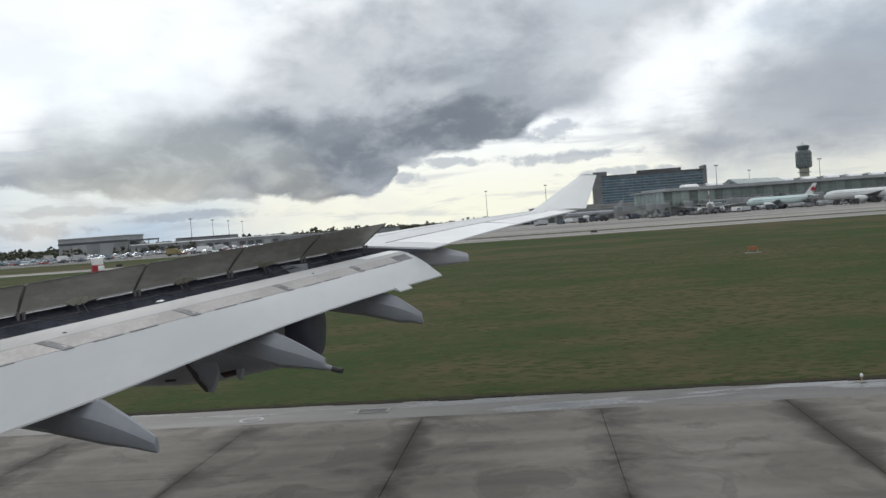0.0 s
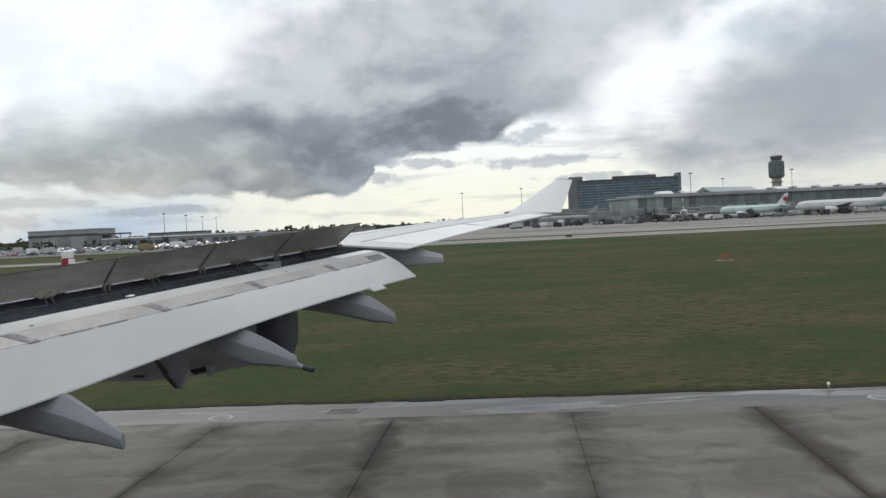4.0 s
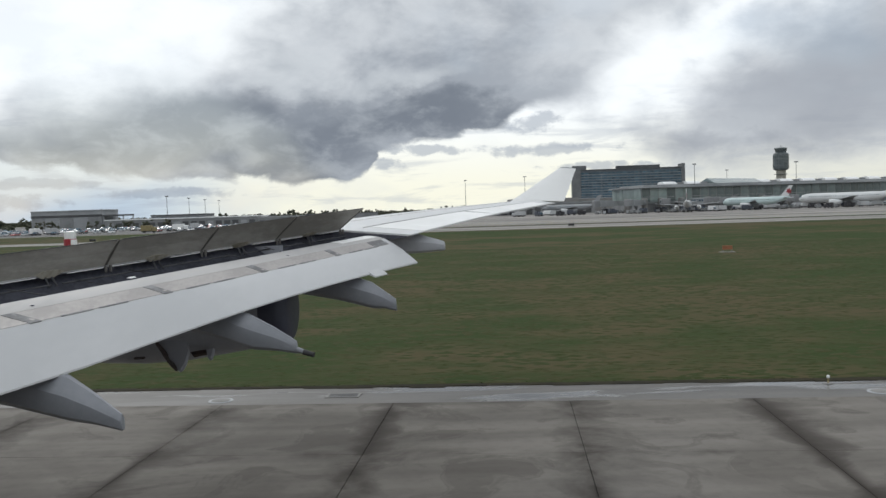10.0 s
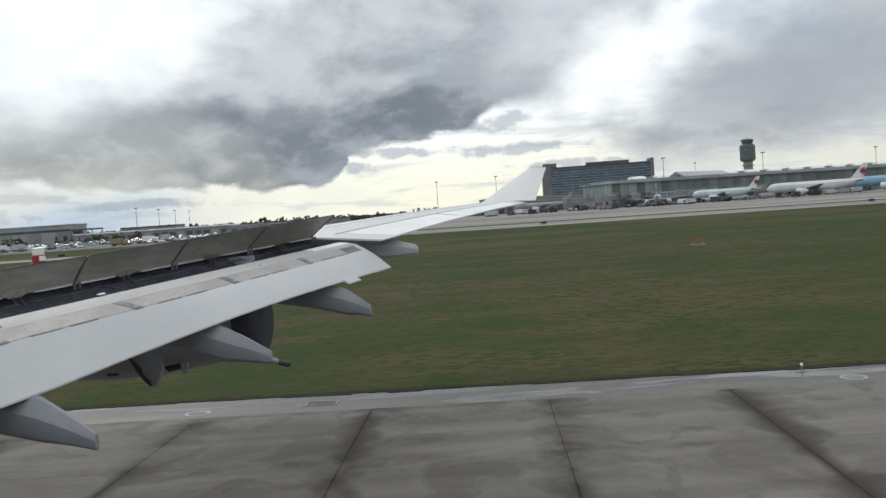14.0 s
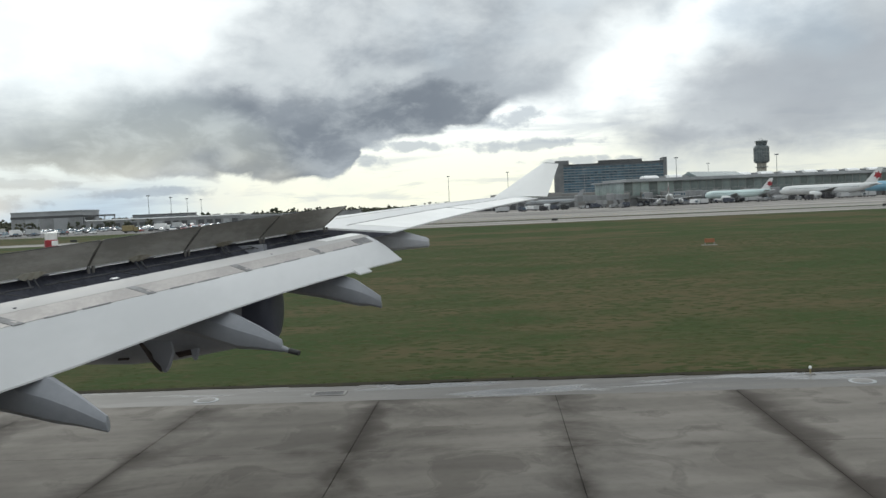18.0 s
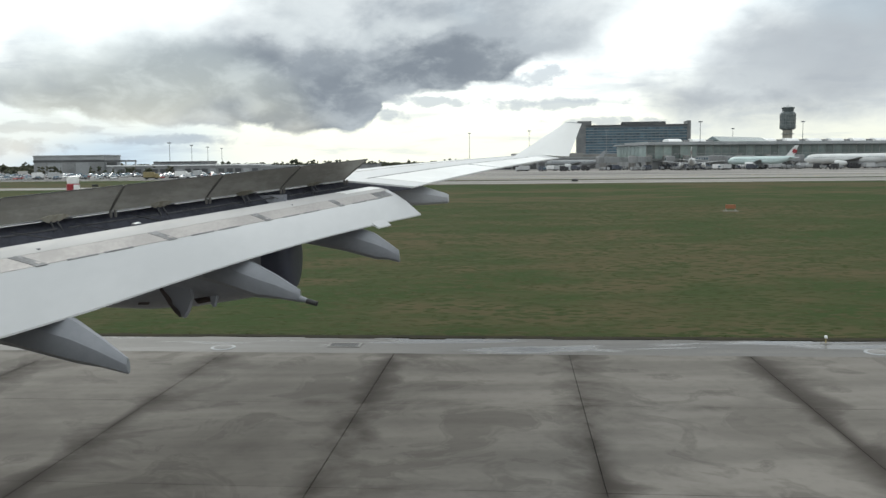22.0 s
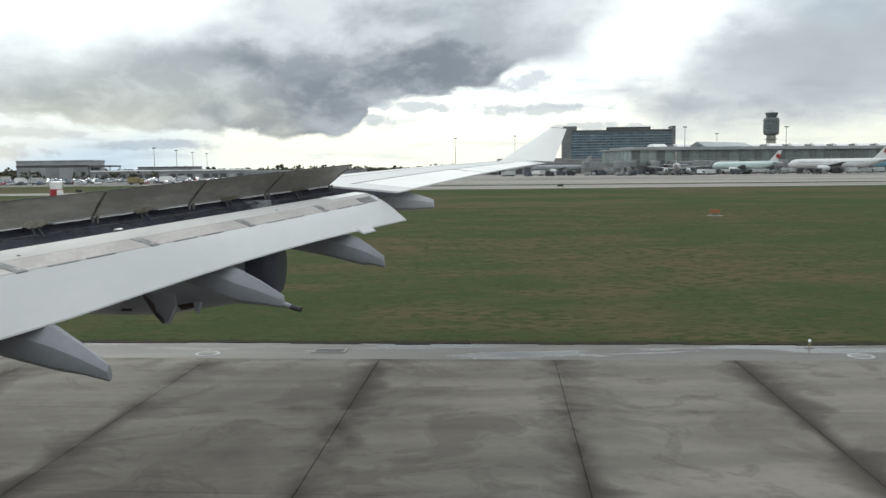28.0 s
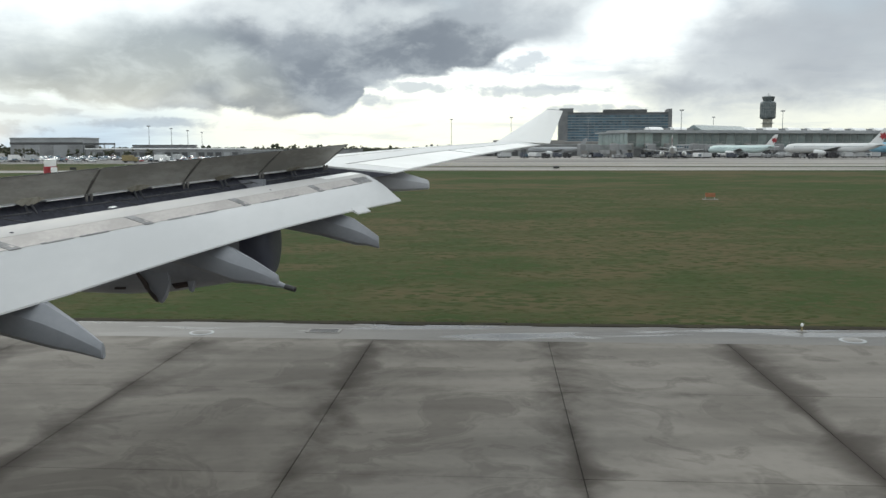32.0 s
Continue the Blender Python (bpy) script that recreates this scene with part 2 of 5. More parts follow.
# ---- materials ----
def surface(name, a, b, rough=0.6, rough_b=None, scale=1.0, fine=12.0, metal=0.0, bump=0.0, stretch=(1, 1, 1), space="Object", spread=0.12, lo=0.35, hi=0.65, spec=0.5, piece=0.0):
    """Two base colours mixed by a broad and a fine noise, with gloss that follows the same noise."""
    m = bpy.data.materials.new(name)
    m.use_nodes = True
    t = m.node_tree
    s = Sums(t)
    p = t.nodes["Principled BSDF"]
    tc = node(t, "ShaderNodeNewGeometry" if space == "Position" else "ShaderNodeTexCoord")
    mp = node(t, "ShaderNodeMapping")
    mp.inputs["Scale"].default_value = stretch
    if space == "Position":
        mp.inputs["Rotation"].default_value = (0, 0, radians(5))
    t.links.new(tc.outputs[space], mp.inputs[0])
    broad = s.noise(mp.outputs[0], scale, 5.0, 0.55)
    grain = s.noise(mp.outputs[0], scale * fine, 4.0, 0.6)
    f = s.step(s.op("ADD", broad, s.op("MULTIPLY", s.op("SUBTRACT", grain, 0.5), spread * 4)), lo, hi)
    col = s.mix(f, a, b)
    if piece:
        info = node(t, "ShaderNodeObjectInfo")
        hsv = node(t, "ShaderNodeHueSaturation")
        t.links.new(s.op("ADD", 1.0 - piece / 2, s.op("MULTIPLY", info.outputs["Random"], piece)), hsv.inputs["Value"])
        t.links.new(col, hsv.inputs["Color"])
        col = hsv.outputs[0]
    t.links.new(col, p.inputs["Base Color"])
    p.inputs["Metallic"].default_value = metal
    p.inputs["Specular IOR Level"].default_value = spec
    if rough_b is None:
        rough_b = rough
    t.links.new(s.op("ADD", rough, s.op("MULTIPLY", f, rough_b - rough)), p.inputs["Roughness"])
    if bump:
        bp = node(t, "ShaderNodeBump")
        bp.inputs["Strength"].default_value = bump
        bp.inputs["Distance"].default_value = 0.02
        t.links.new(grain, bp.inputs["Height"])
        t.links.new(bp.outputs[0], p.inputs["Normal"])
    return m


WHITE = surface("white_paint", (0.80, 0.80, 0.79), (0.70, 0.70, 0.69), 0.35, 0.5, 0.35, 14, spread=0.05)
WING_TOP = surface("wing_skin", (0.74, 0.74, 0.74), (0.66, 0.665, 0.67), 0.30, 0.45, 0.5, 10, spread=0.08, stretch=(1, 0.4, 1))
# Wing skin again, greyer: the outer wing's shading is put into the colour.
OUTER_SHADED = surface("outer_wing_shaded", (0.60, 0.60, 0.605), (0.53, 0.535, 0.54), 0.40, 0.5, 0.5, 10, spread=0.08, stretch=(1, 0.4, 1))
FLAP = surface("flap_skin", (0.55, 0.555, 0.565), (0.505, 0.512, 0.522), 0.52, 0.62, 0.6, 9, spread=0.07, stretch=(1, 0.25, 1))
# Beige-grey, and darkened to offset how bright the sky-facing nose renders.
NOSE_TONED = surface("flap_nose_toned", (0.42, 0.41, 0.405), (0.37, 0.362, 0.358), 0.6, 0.7, 0.8, 9, spread=0.07, stretch=(1, 0.25, 1))
BAND = surface("bare_band", (0.395, 0.372, 0.36), (0.325, 0.307, 0.298), 0.55, 0.65, 1.2, 14, spread=0.12, stretch=(1, 0.5, 1), spec=0.3)
PATCH = surface("worn_patch", (0.23, 0.23, 0.235), (0.15, 0.15, 0.155), 0.6, 0.75, 3.0, 4, spread=0.15, spec=0.25)
SPOILER = surface("spoiler_underside", (0.345, 0.33, 0.30), (0.24, 0.228, 0.205), 0.45, 0.6, 0.9, 7, spread=0.11, stretch=(1, 0.6, 2))
SPOILER_FIT = surface("spoiler_fitting", (0.36, 0.335, 0.28), (0.22, 0.20, 0.155), 0.5, 0.7, 3.0, 5, spread=0.15)
HINGE_ARM = surface("hinge_arm", (0.16, 0.15, 0.14), (0.10, 0.095, 0.09), 0.5, 0.65, 3.0, 5, spread=0.15)
SEAL = surface("gap_seal", (0.085, 0.078, 0.068), (0.055, 0.05, 0.045), 0.6, 0.7, 3.0, 5)
# The recess's darkness is put into the colour of the cove's walls and rods.
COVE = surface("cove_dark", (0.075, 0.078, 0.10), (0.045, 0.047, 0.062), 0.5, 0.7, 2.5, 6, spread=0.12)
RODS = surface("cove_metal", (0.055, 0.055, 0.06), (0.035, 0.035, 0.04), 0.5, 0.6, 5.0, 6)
FAIRING = surface("fairing_grey", (0.225, 0.235, 0.26), (0.19, 0.20, 0.222), 0.32, 0.42, 1.2, 10, spread=0.08)
FAIRING_PALE = surface("fairing_pale", (0.38, 0.39, 0.415), (0.33, 0.34, 0.36), 0.35, 0.45, 1.2, 10, spread=0.08)
NACELLE = surface("nacelle_grey", (0.30, 0.31, 0.345), (0.25, 0.26, 0.29), 0.35, 0.5, 0.9, 10, spread=0.1)
NAVY = surface("navy_paint", (0.040, 0.044, 0.070), (0.050, 0.055, 0.082), 0.4, 0.5, 1.5, 8)
RUST = surface("brown_edge", (0.055, 0.038, 0.034), (0.035, 0.028, 0.028), 0.6, 0.7, 6, 6)
BLACK = surface("black_rubber", (0.018, 0.018, 0.02), (0.03, 0.03, 0.03), 0.6, 0.75, 6, 6)
CABIN = surface("cabin_lining", (0.28, 0.28, 0.27), (0.24, 0.24, 0.235), 0.7, 0.8, 3, 8)


def grass_material():
    m = bpy.data.materials.new("grass")
    m.use_nodes = True
    t = m.node_tree
    s = Sums(t)
    p = t.nodes["Principled BSDF"]
    geo = node(t, "ShaderNodeNewGeometry")
    mp = node(t, "ShaderNodeMapping")
    mp.inputs["Scale"].default_value, mp.inputs["Rotation"].default_value = (0.5, 0.8, 1.0), (0, 0, radians(5))
    t.links.new(geo.outputs["Position"], mp.inputs[0])
    v = mp.outputs[0]
    broad, patch, clump, fine = s.noise(v, 0.035, 4), s.noise(v, 0.24, 6, 0.65), s.noise(v, 1.1, 6, 0.68), s.noise(v, 5.0, 4, 0.7)
    mix1 = s.step(s.op("ADD", broad, s.op("MULTIPLY", s.op("SUBTRACT", patch, 0.5), 0.9)), 0.38, 0.63)
    col = s.mix(mix1, (0.034, 0.053, 0.017), (0.076, 0.065, 0.034))
    col = s.mix(s.op("MULTIPLY", s.step(clump, 0.48, 0.70), 0.28), col, (0.028, 0.037, 0.014))
    col = s.mix(s.op("MULTIPLY", s.step(fine, 0.50, 0.72), 0.12), col, (0.094, 0.086, 0.042))
    t.links.new(col, p.inputs["Base Color"])
    p.inputs["Roughness"].default_value, p.inputs["Specular IOR Level"].default_value = 0.95, 0.05
    bp = node(t, "ShaderNodeBump")
    bp.inputs["Strength"].default_value, bp.inputs["Distance"].default_value = 0.7, 0.10
    t.links.new(s.op("ADD", clump, s.op("MULTIPLY", fine, 0.4)), bp.inputs["Height"])
    t.links.new(bp.outputs[0], p.inputs["Normal"])
    return m


GRASS = grass_material()
TUFT = surface("grass_mounds", (0.037, 0.051, 0.018), (0.060, 0.059, 0.028), 0.9, 0.95, 0.16, 14, spread=0.2, spec=0.05, space="Position")


def concrete_material():
    """Damp runway concrete: pale and dark streaks along the runway, dark stains that hang on the joints."""
    m = bpy.data.materials.new("damp_concrete")
    m.use_nodes = True
    t = m.node_tree
    s = Sums(t)
    p = t.nodes["Principled BSDF"]
    geo, tc = node(t, "ShaderNodeNewGeometry"), node(t, "ShaderNodeTexCoord")
    mp = node(t, "ShaderNodeMapping")
    mp.inputs["Scale"].default_value, mp.inputs["Rotation"].default_value = (0.12, 1.0, 1.0), (0, 0, radians(5))
    t.links.new(geo.outputs["Position"], mp.inputs[0])
    streak, grain = s.noise(mp.outputs[0], 0.55, 5, 0.6), s.noise(geo.outputs["Position"], 3.0, 5, 0.65)
    blot = s.noise(geo.outputs["Position"], 0.17, 5, 0.55, 0.6)
    g = node(t, "ShaderNodeSeparateXYZ")
    t.links.new(tc.outputs["Generated"], g.inputs[0])
    run = s.op("MULTIPLY", g.outputs[0], 5.4)
    rag = s.noise(geo.outputs["Position"], 0.45, 5, 0.6, 0.8)
    inner = s.noise(geo.outputs["Position"], 0.8, 4, 0.6, 0.5)
    beside = s.op("MINIMUM", run, s.op("MULTIPLY", s.op("SUBTRACT", 5.4, run), 1.7))
    reach = s.op("ADD", 0.55, s.op("MULTIPLY", s.step(rag, 0.34, 0.66), 1.9))
    fade = s.op("POWER", s.op("SUBTRACT", 1.0, s.op("DIVIDE", beside, reach), clamp=True), 1.2)
    hang = s.op("MULTIPLY", fade, s.op("ADD", 0.30, s.op("MULTIPLY", s.step(s.op("ADD", blot, s.op("MULTIPLY", s.op("SUBTRACT", inner, 0.5), 0.5)), 0.34, 0.56), 0.70)))
    along_joint = s.step(s.op("MULTIPLY", s.op("MINIMUM", g.outputs[1], s.op("SUBTRACT", 1.0, g.outputs[1])), 5.6), 0.7, 0.0)
    pool = s.op("MULTIPLY", s.step(blot, 0.48, 0.72), 0.34)
    wet = s.op("MAXIMUM", pool, s.op("MAXIMUM", s.op("MULTIPLY", hang, 0.95), s.op("MULTIPLY", s.op("MULTIPLY", along_joint, s.step(rag, 0.40, 0.70)), 0.55)))
    info = node(t, "ShaderNodeObjectInfo")
    col = s.mix(s.step(streak, 0.34, 0.66), (0.205, 0.190, 0.172), (0.148, 0.137, 0.124))
    col = s.mix(s.op("MULTIPLY", s.step(grain, 0.45, 0.7), 0.18), col, (0.078, 0.073, 0.068))
    col = s.mix(s.op("MULTIPLY", info.outputs["Random"], 0.13), col, (0.075, 0.071, 0.067))
    tide = s.noise(geo.outputs["Position"], 0.42, 4, 0.5, 0.9)
    mark = s.op("SUBTRACT", 1.0, s.op("MULTIPLY", s.op("ABSOLUTE", s.op("SUBTRACT", tide, 0.56)), 32.0), clamp=True)
    wet = s.op("MAXIMUM", wet, s.op("MULTIPLY", mark, 0.28))
    wet = s.op("MAXIMUM", wet, s.op("MULTIPLY", s.step(tide, 0.56, 0.60), 0.35))
    col = s.mix(wet, col, (0.036, 0.030, 0.026))
    t.links.new(col, p.inputs["Base Color"])
    t.links.new(s.op("SUBTRACT", 0.80, s.op("MULTIPLY", wet, 0.06)), p.inputs["Roughness"])
    p.inputs["Specular IOR Level"].default_value = 0.06
    bp = node(t, "ShaderNodeBump")
    bp.inputs["Strength"].default_value, bp.inputs["Distance"].default_value = 0.15, 0.01
    t.links.new(grain, bp.inputs["Height"])
    t.links.new(bp.outputs[0], p.inputs["Normal"])
    return m


CONCRETE = concrete_material()
def shoulder_material():
    """Worn grey shoulder: damp blotches and shallow standing water in long streaks."""
    m = bpy.data.materials.new("damp_shoulder")
    m.use_nodes = True
    t = m.node_tree
    s = Sums(t)
    p = t.nodes["Principled BSDF"]
    geo = node(t, "ShaderNodeNewGeometry")
    mp = node(t, "ShaderNodeMapping")
    mp.inputs["Scale"].default_value, mp.inputs["Rotation"].default_value = (0.16, 1.0, 1.0), (0, 0, radians(5))
    t.links.new(geo.outputs["Position"], mp.inputs[0])
    long, blot, grain = s.noise(mp.outputs[0], 0.75, 5, 0.6, 0.4), s.noise(mp.outputs[0], 1.9, 5, 0.6, 0.6), s.noise(geo.outputs["Position"], 6.0, 5, 0.7)
    damp, water = s.step(blot, 0.40, 0.60), s.step(long, 0.53, 0.60)
    col = s.mix(s.step(long, 0.3, 0.7), (0.135, 0.128, 0.119), (0.075, 0.072, 0.068))
    col = s.mix(s.op("MULTIPLY", s.step(grain, 0.45, 0.7), 0.35), col, (0.07, 0.067, 0.063))
    col = s.mix(s.op("MULTIPLY", damp, 0.8), col, (0.045, 0.040, 0.036))
    t.links.new(col, p.inputs["Base Color"])
    t.links.new(s.op("MAXIMUM", s.op("SUBTRACT", s.op("SUBTRACT", 0.62, s.op("MULTIPLY", damp, 0.18)), s.op("MULTIPLY", water, 0.40)), 0.06), p.inputs["Roughness"])
    p.inputs["Specular IOR Level"].default_value = 0.35
    bp = node(t, "ShaderNodeBump")
    bp.inputs["Distance"].default_value = 0.01
    t.links.new(s.op("MULTIPLY", s.op("SUBTRACT", 1.0, water), 0.2), bp.inputs["Strength"])
    t.links.new(grain, bp.inputs["Height"])
    t.links.new(bp.outputs[0], p.inputs["Normal"])
    return m


SHOULDER = shoulder_material()
JOINT = surface("joint_seal", (0.05, 0.048, 0.045), (0.03, 0.03, 0.03), 0.6, 0.7, 2, 6)
APRON = surface("apron_concrete", (0.265, 0.248, 0.230), (0.120, 0.113, 0.105), 0.65, 0.75, 0.02, 14, spread=0.12, stretch=(0.25, 2.6, 1), spec=0.2, space="Position")
TAXIWAY = surface("taxiway_asphalt", (0.10, 0.099, 0.097), (0.065, 0.065, 0.065), 0.65, 0.75, 0.02, 16, spread=0.12, stretch=(0.4, 2, 1), spec=0.2)
LINE_YELLOW = surface("worn_yellow_line", (0.45, 0.30, 0.05), (0.28, 0.20, 0.06), 0.5, 0.6, 0.8, 10, spread=0.4)
CEMENT = surface("building_concrete", (0.24, 0.235, 0.225), (0.185, 0.18, 0.175), 0.8, 0.85, 0.12, 14, spec=0.2)
BUFF = surface("buff_concrete", (0.33, 0.32, 0.27), (0.27, 0.262, 0.225), 0.8, 0.85, 0.2, 10)
BROWN_WALL = surface("brown_cladding", (0.155, 0.16, 0.165), (0.125, 0.13, 0.135), 0.7, 0.8, 0.15, 10)
ROOF_PALE = surface("pale_roof", (0.30, 0.31, 0.315), (0.23, 0.24, 0.245), 0.6, 0.7, 0.05, 12, spec=0.25)
ROOF_WHITE = surface("white_roof", (0.80, 0.80, 0.80), (0.72, 0.72, 0.72), 0.4, 0.5, 0.1, 8)
ROOF_DARK = surface("dark_roof", (0.085, 0.088, 0.09), (0.06, 0.062, 0.065), 0.6, 0.7, 0.08, 12)
GLASS_DARK = surface("blue_glass", (0.050, 0.092, 0.125), (0.075, 0.125, 0.16), 0.15, 0.25, 0.1, 6, piece=0.7)
GLASS_GREEN = surface("green_glass", (0.11, 0.138, 0.138), (0.15, 0.178, 0.172), 0.15, 0.25, 0.08, 6, piece=0.6)
GLASS_PALE = surface("pale_glass", (0.26, 0.31, 0.29), (0.20, 0.25, 0.24), 0.15, 0.25, 0.1, 6, piece=0.4)
TOWER_GLASS = surface("tower_glass", (0.075, 0.092, 0.097), (0.10, 0.118, 0.122), 0.2, 0.3, 0.2, 6, piece=0.4)
TOWER_BAND = surface("tower_band", (0.16, 0.18, 0.18), (0.12, 0.14, 0.14), 0.5, 0.6, 0.3, 6)
MULLION = surface("mullion_grey", (0.22, 0.23, 0.23), (0.17, 0.18, 0.18), 0.5, 0.6, 0.5, 6)
STEEL = surface("galvanised_steel", (0.24, 0.25, 0.26), (0.17, 0.175, 0.18), 0.45, 0.55, 0.6, 8, metal=0.5)
SHED_GREY = surface("grey_cladding", (0.24, 0.245, 0.25), (0.18, 0.185, 0.19), 0.6, 0.7, 0.15, 10)
HANGAR = surface("hangar_cladding", (0.34, 0.35, 0.36), (0.28, 0.29, 0.30), 0.6, 0.7, 0.1, 10, spec=0.3)
AIR_WHITE = surface("airliner_white", (0.62, 0.63, 0.63), (0.56, 0.57, 0.57), 0.35, 0.42, 0.2, 8)
AIR_MINT = surface("airliner_pale_green", (0.50, 0.60, 0.59), (0.45, 0.54, 0.54), 0.35, 0.42, 0.2, 8)
AIR_BLUE = surface("airliner_pale_blue", (0.20, 0.38, 0.50), (0.18, 0.34, 0.45), 0.35, 0.42, 0.2, 8)
AIR_GREY = surface("airliner_grey", (0.28, 0.29, 0.30), (0.23, 0.24, 0.25), 0.4, 0.5, 0.2, 8)
RED = surface("red_paint", (0.30, 0.018, 0.028), (0.24, 0.016, 0.024), 0.4, 0.5, 0.7, 8)
SIGN_ORANGE = surface("orange_paint", (0.28, 0.11, 0.05), (0.22, 0.09, 0.04), 0.5, 0.6, 1, 6)
YELLOW = surface("yellow_paint", (0.26, 0.21, 0.10), (0.22, 0.18, 0.09), 0.5, 0.6, 1, 6)
LEAF = surface("far_foliage", (0.055, 0.064, 0.045), (0.095, 0.092, 0.070), 0.9, 0.95, 0.06, 14, spread=0.4, spec=0.1)
CAR_MATS = [surface(f"car_{n}", c, tuple(v * 0.85 for v in c), 0.25, 0.35, 0.5, 6) for n, c in
            (("white", (0.78, 0.78, 0.78)), ("silver", (0.45, 0.46, 0.47)), ("black", (0.03, 0.03, 0.035)), ("red", (0.30, 0.03, 0.03)), ("blue", (0.06, 0.068, 0.09)))]


# ---- building blocks ----
def mesh_of(name, verts, faces, smooth=False, sharp=35):
    me = bpy.data.meshes.new(name)
    me.from_pydata([tuple(v) for v in verts], [], faces)
    me.validate()
    bm = bmesh.new()
    bm.from_mesh(me)
    bmesh.ops.recalc_face_normals(bm, faces=bm.faces)
    bm.to_mesh(me)
    bm.free()
    if smooth:
        me.shade_smooth()
        me.set_sharp_from_angle(angle=radians(sharp))
    return me


def part(name, me, material, parent=None, label="", m=None):
    if not me.materials:
        me.materials.append(material)
    ob = new(name, me)
    if parent is not None:
        ob.parent = parent
    if m is not None:
        ob.matrix_basis = m
    if label:
        ob["label"] = label
    return ob


def thing(name, m, label, category, group="", kind=""):
    ob = new(name)
    ob.empty_display_size = 0.5
    ob.matrix_basis = m
    return tagged(ob, label, category, group, kind)


def box_data(x0, x1, y0, y1, z0, z1, b=0.0):
    """Corners and faces of a box; b chamfers the upright edges and the top rim."""
    if b <= 0:
        v = [(x, y, z) for z in (z0, z1) for x, y in ((x0, y0), (x1, y0), (x1, y1), (x0, y1))]
        return v, [(0, 3, 2, 1), (4, 5, 6, 7), (0, 1, 5, 4), (1, 2, 6, 5), (2, 3, 7, 6), (3, 0, 4, 7)]
    ring = lambda i, z: [(x0 + b + i, y0 + i, z), (x1 - b - i, y0 + i, z), (x1 - i, y0 + b + i, z), (x1 - i, y1 - b - i, z),
                         (x1 - b - i, y1 - i, z), (x0 + b + i, y1 - i, z), (x0 + i, y1 - b - i, z), (x0 + i, y0 + b + i, z)]
    v = ring(0, z0) + ring(0, z1 - b) + ring(b * 0.7, z1)
    f = [tuple(range(7, -1, -1)), tuple(range(16, 24))]
    for r in (0, 8):
        f += [(r + i, r + (i + 1) % 8, r + 8 + (i + 1) % 8, r + 8 + i) for i in range(8)]
    return v, f


def box(name, x0, x1, y0, y1, z0, z1, b=0.0):
    return mesh_of(name, *box_data(x0, x1, y0, y1, z0, z1, b))


def boxes(name, items):
    verts, faces = [], []
    for item in items:
        v, f = box_data(*item)
        n = len(verts)
        verts += v
        faces += [tuple(i + n for i in q) for q in f]
    return mesh_of(name, verts, faces)


def loft(name, sections, closed=True, caps=True, smooth=True, sharp=35):
    """Skin through rings of equal point count."""
    n = len(sections[0])
    verts = [p for s in sections for p in s]
    faces = []
    for k in range(len(sections) - 1):
        for i in range(n if closed else n - 1):
            j = (i + 1) % n
            faces.append((k * n + i, k * n + j, (k + 1) * n + j, (k + 1) * n + i))
    if caps and closed:
        faces += [tuple(range(n - 1, -1, -1)), tuple(range((len(sections) - 1) * n, len(sections) * n))]
    return mesh_of(name, verts, faces, smooth, sharp)


def lathe(name, profile, sides=20, smooth=True):
    """Profile of (radius, z) turned round z."""
    return loft(name, [[(r * math.cos(2 * math.pi * i / sides), r * math.sin(2 * math.pi * i / sides), z) for i in range(sides)] for r, z in profile], smooth=smooth)


def tube(name, a, b, r0, r1=None, sides=8):
    a, b = Vector(a), Vector(b)
    r1 = r0 if r1 is None else r1
    q = (b - a).to_track_quat("Z", "Y")
    ring = lambda c, r: [c + q @ Vector((r * math.cos(2 * math.pi * i / sides), r * math.sin(2 * math.pi * i / sides), 0)) for i in range(sides)]
    return loft(name, [ring(a, r0), ring(b, r1)])


def sheet(name, outline, z0, z1):
    """A flat slab with the given outline."""
    n = len(outline)
    v = [(x, y, z0) for x, y in outline] + [(x, y, z1) for x, y in outline]
    f = [tuple(range(n - 1, -1, -1)), tuple(range(n, 2 * n))] + [(i, (i + 1) % n, n + (i + 1) % n, n + i) for i in range(n)]
    return mesh_of(name, v, f)
HOTEL_BAND = surface("hotel_band", (0.25, 0.275, 0.29), (0.20, 0.22, 0.235), 0.7, 0.8, 0.12, 12, spec=0.2)
HOTEL_WALL = surface("hotel_frame", (0.13, 0.145, 0.16), (0.10, 0.115, 0.13), 0.7, 0.8, 0.12, 12, spec=0.2)
SOIL = surface("edge_soil", (0.020, 0.018, 0.012), (0.034, 0.030, 0.018), 0.9, 0.95, 1.5, 6, spec=0.1, space="Position")


# ---- ground, runway, apron ----
HEADING = radians(5.0)                      # the runway's line, turned from -x towards +y
OUT = Vector((math.sin(HEADING), math.cos(HEADING), 0))
RUN = pose(0, 0, 0, 0, 0, -5.0)             # local x: aft, local y: outward from the runway

ground = part("ground", sheet("ground", [(-4500, -4500), (4500, -4500), (4500, 4500), (-4500, 4500)], -0.5, 0.0), GRASS)
tagged(ground, "patchy green and brown airfield grass on flat ground", "grass", kind="structure")

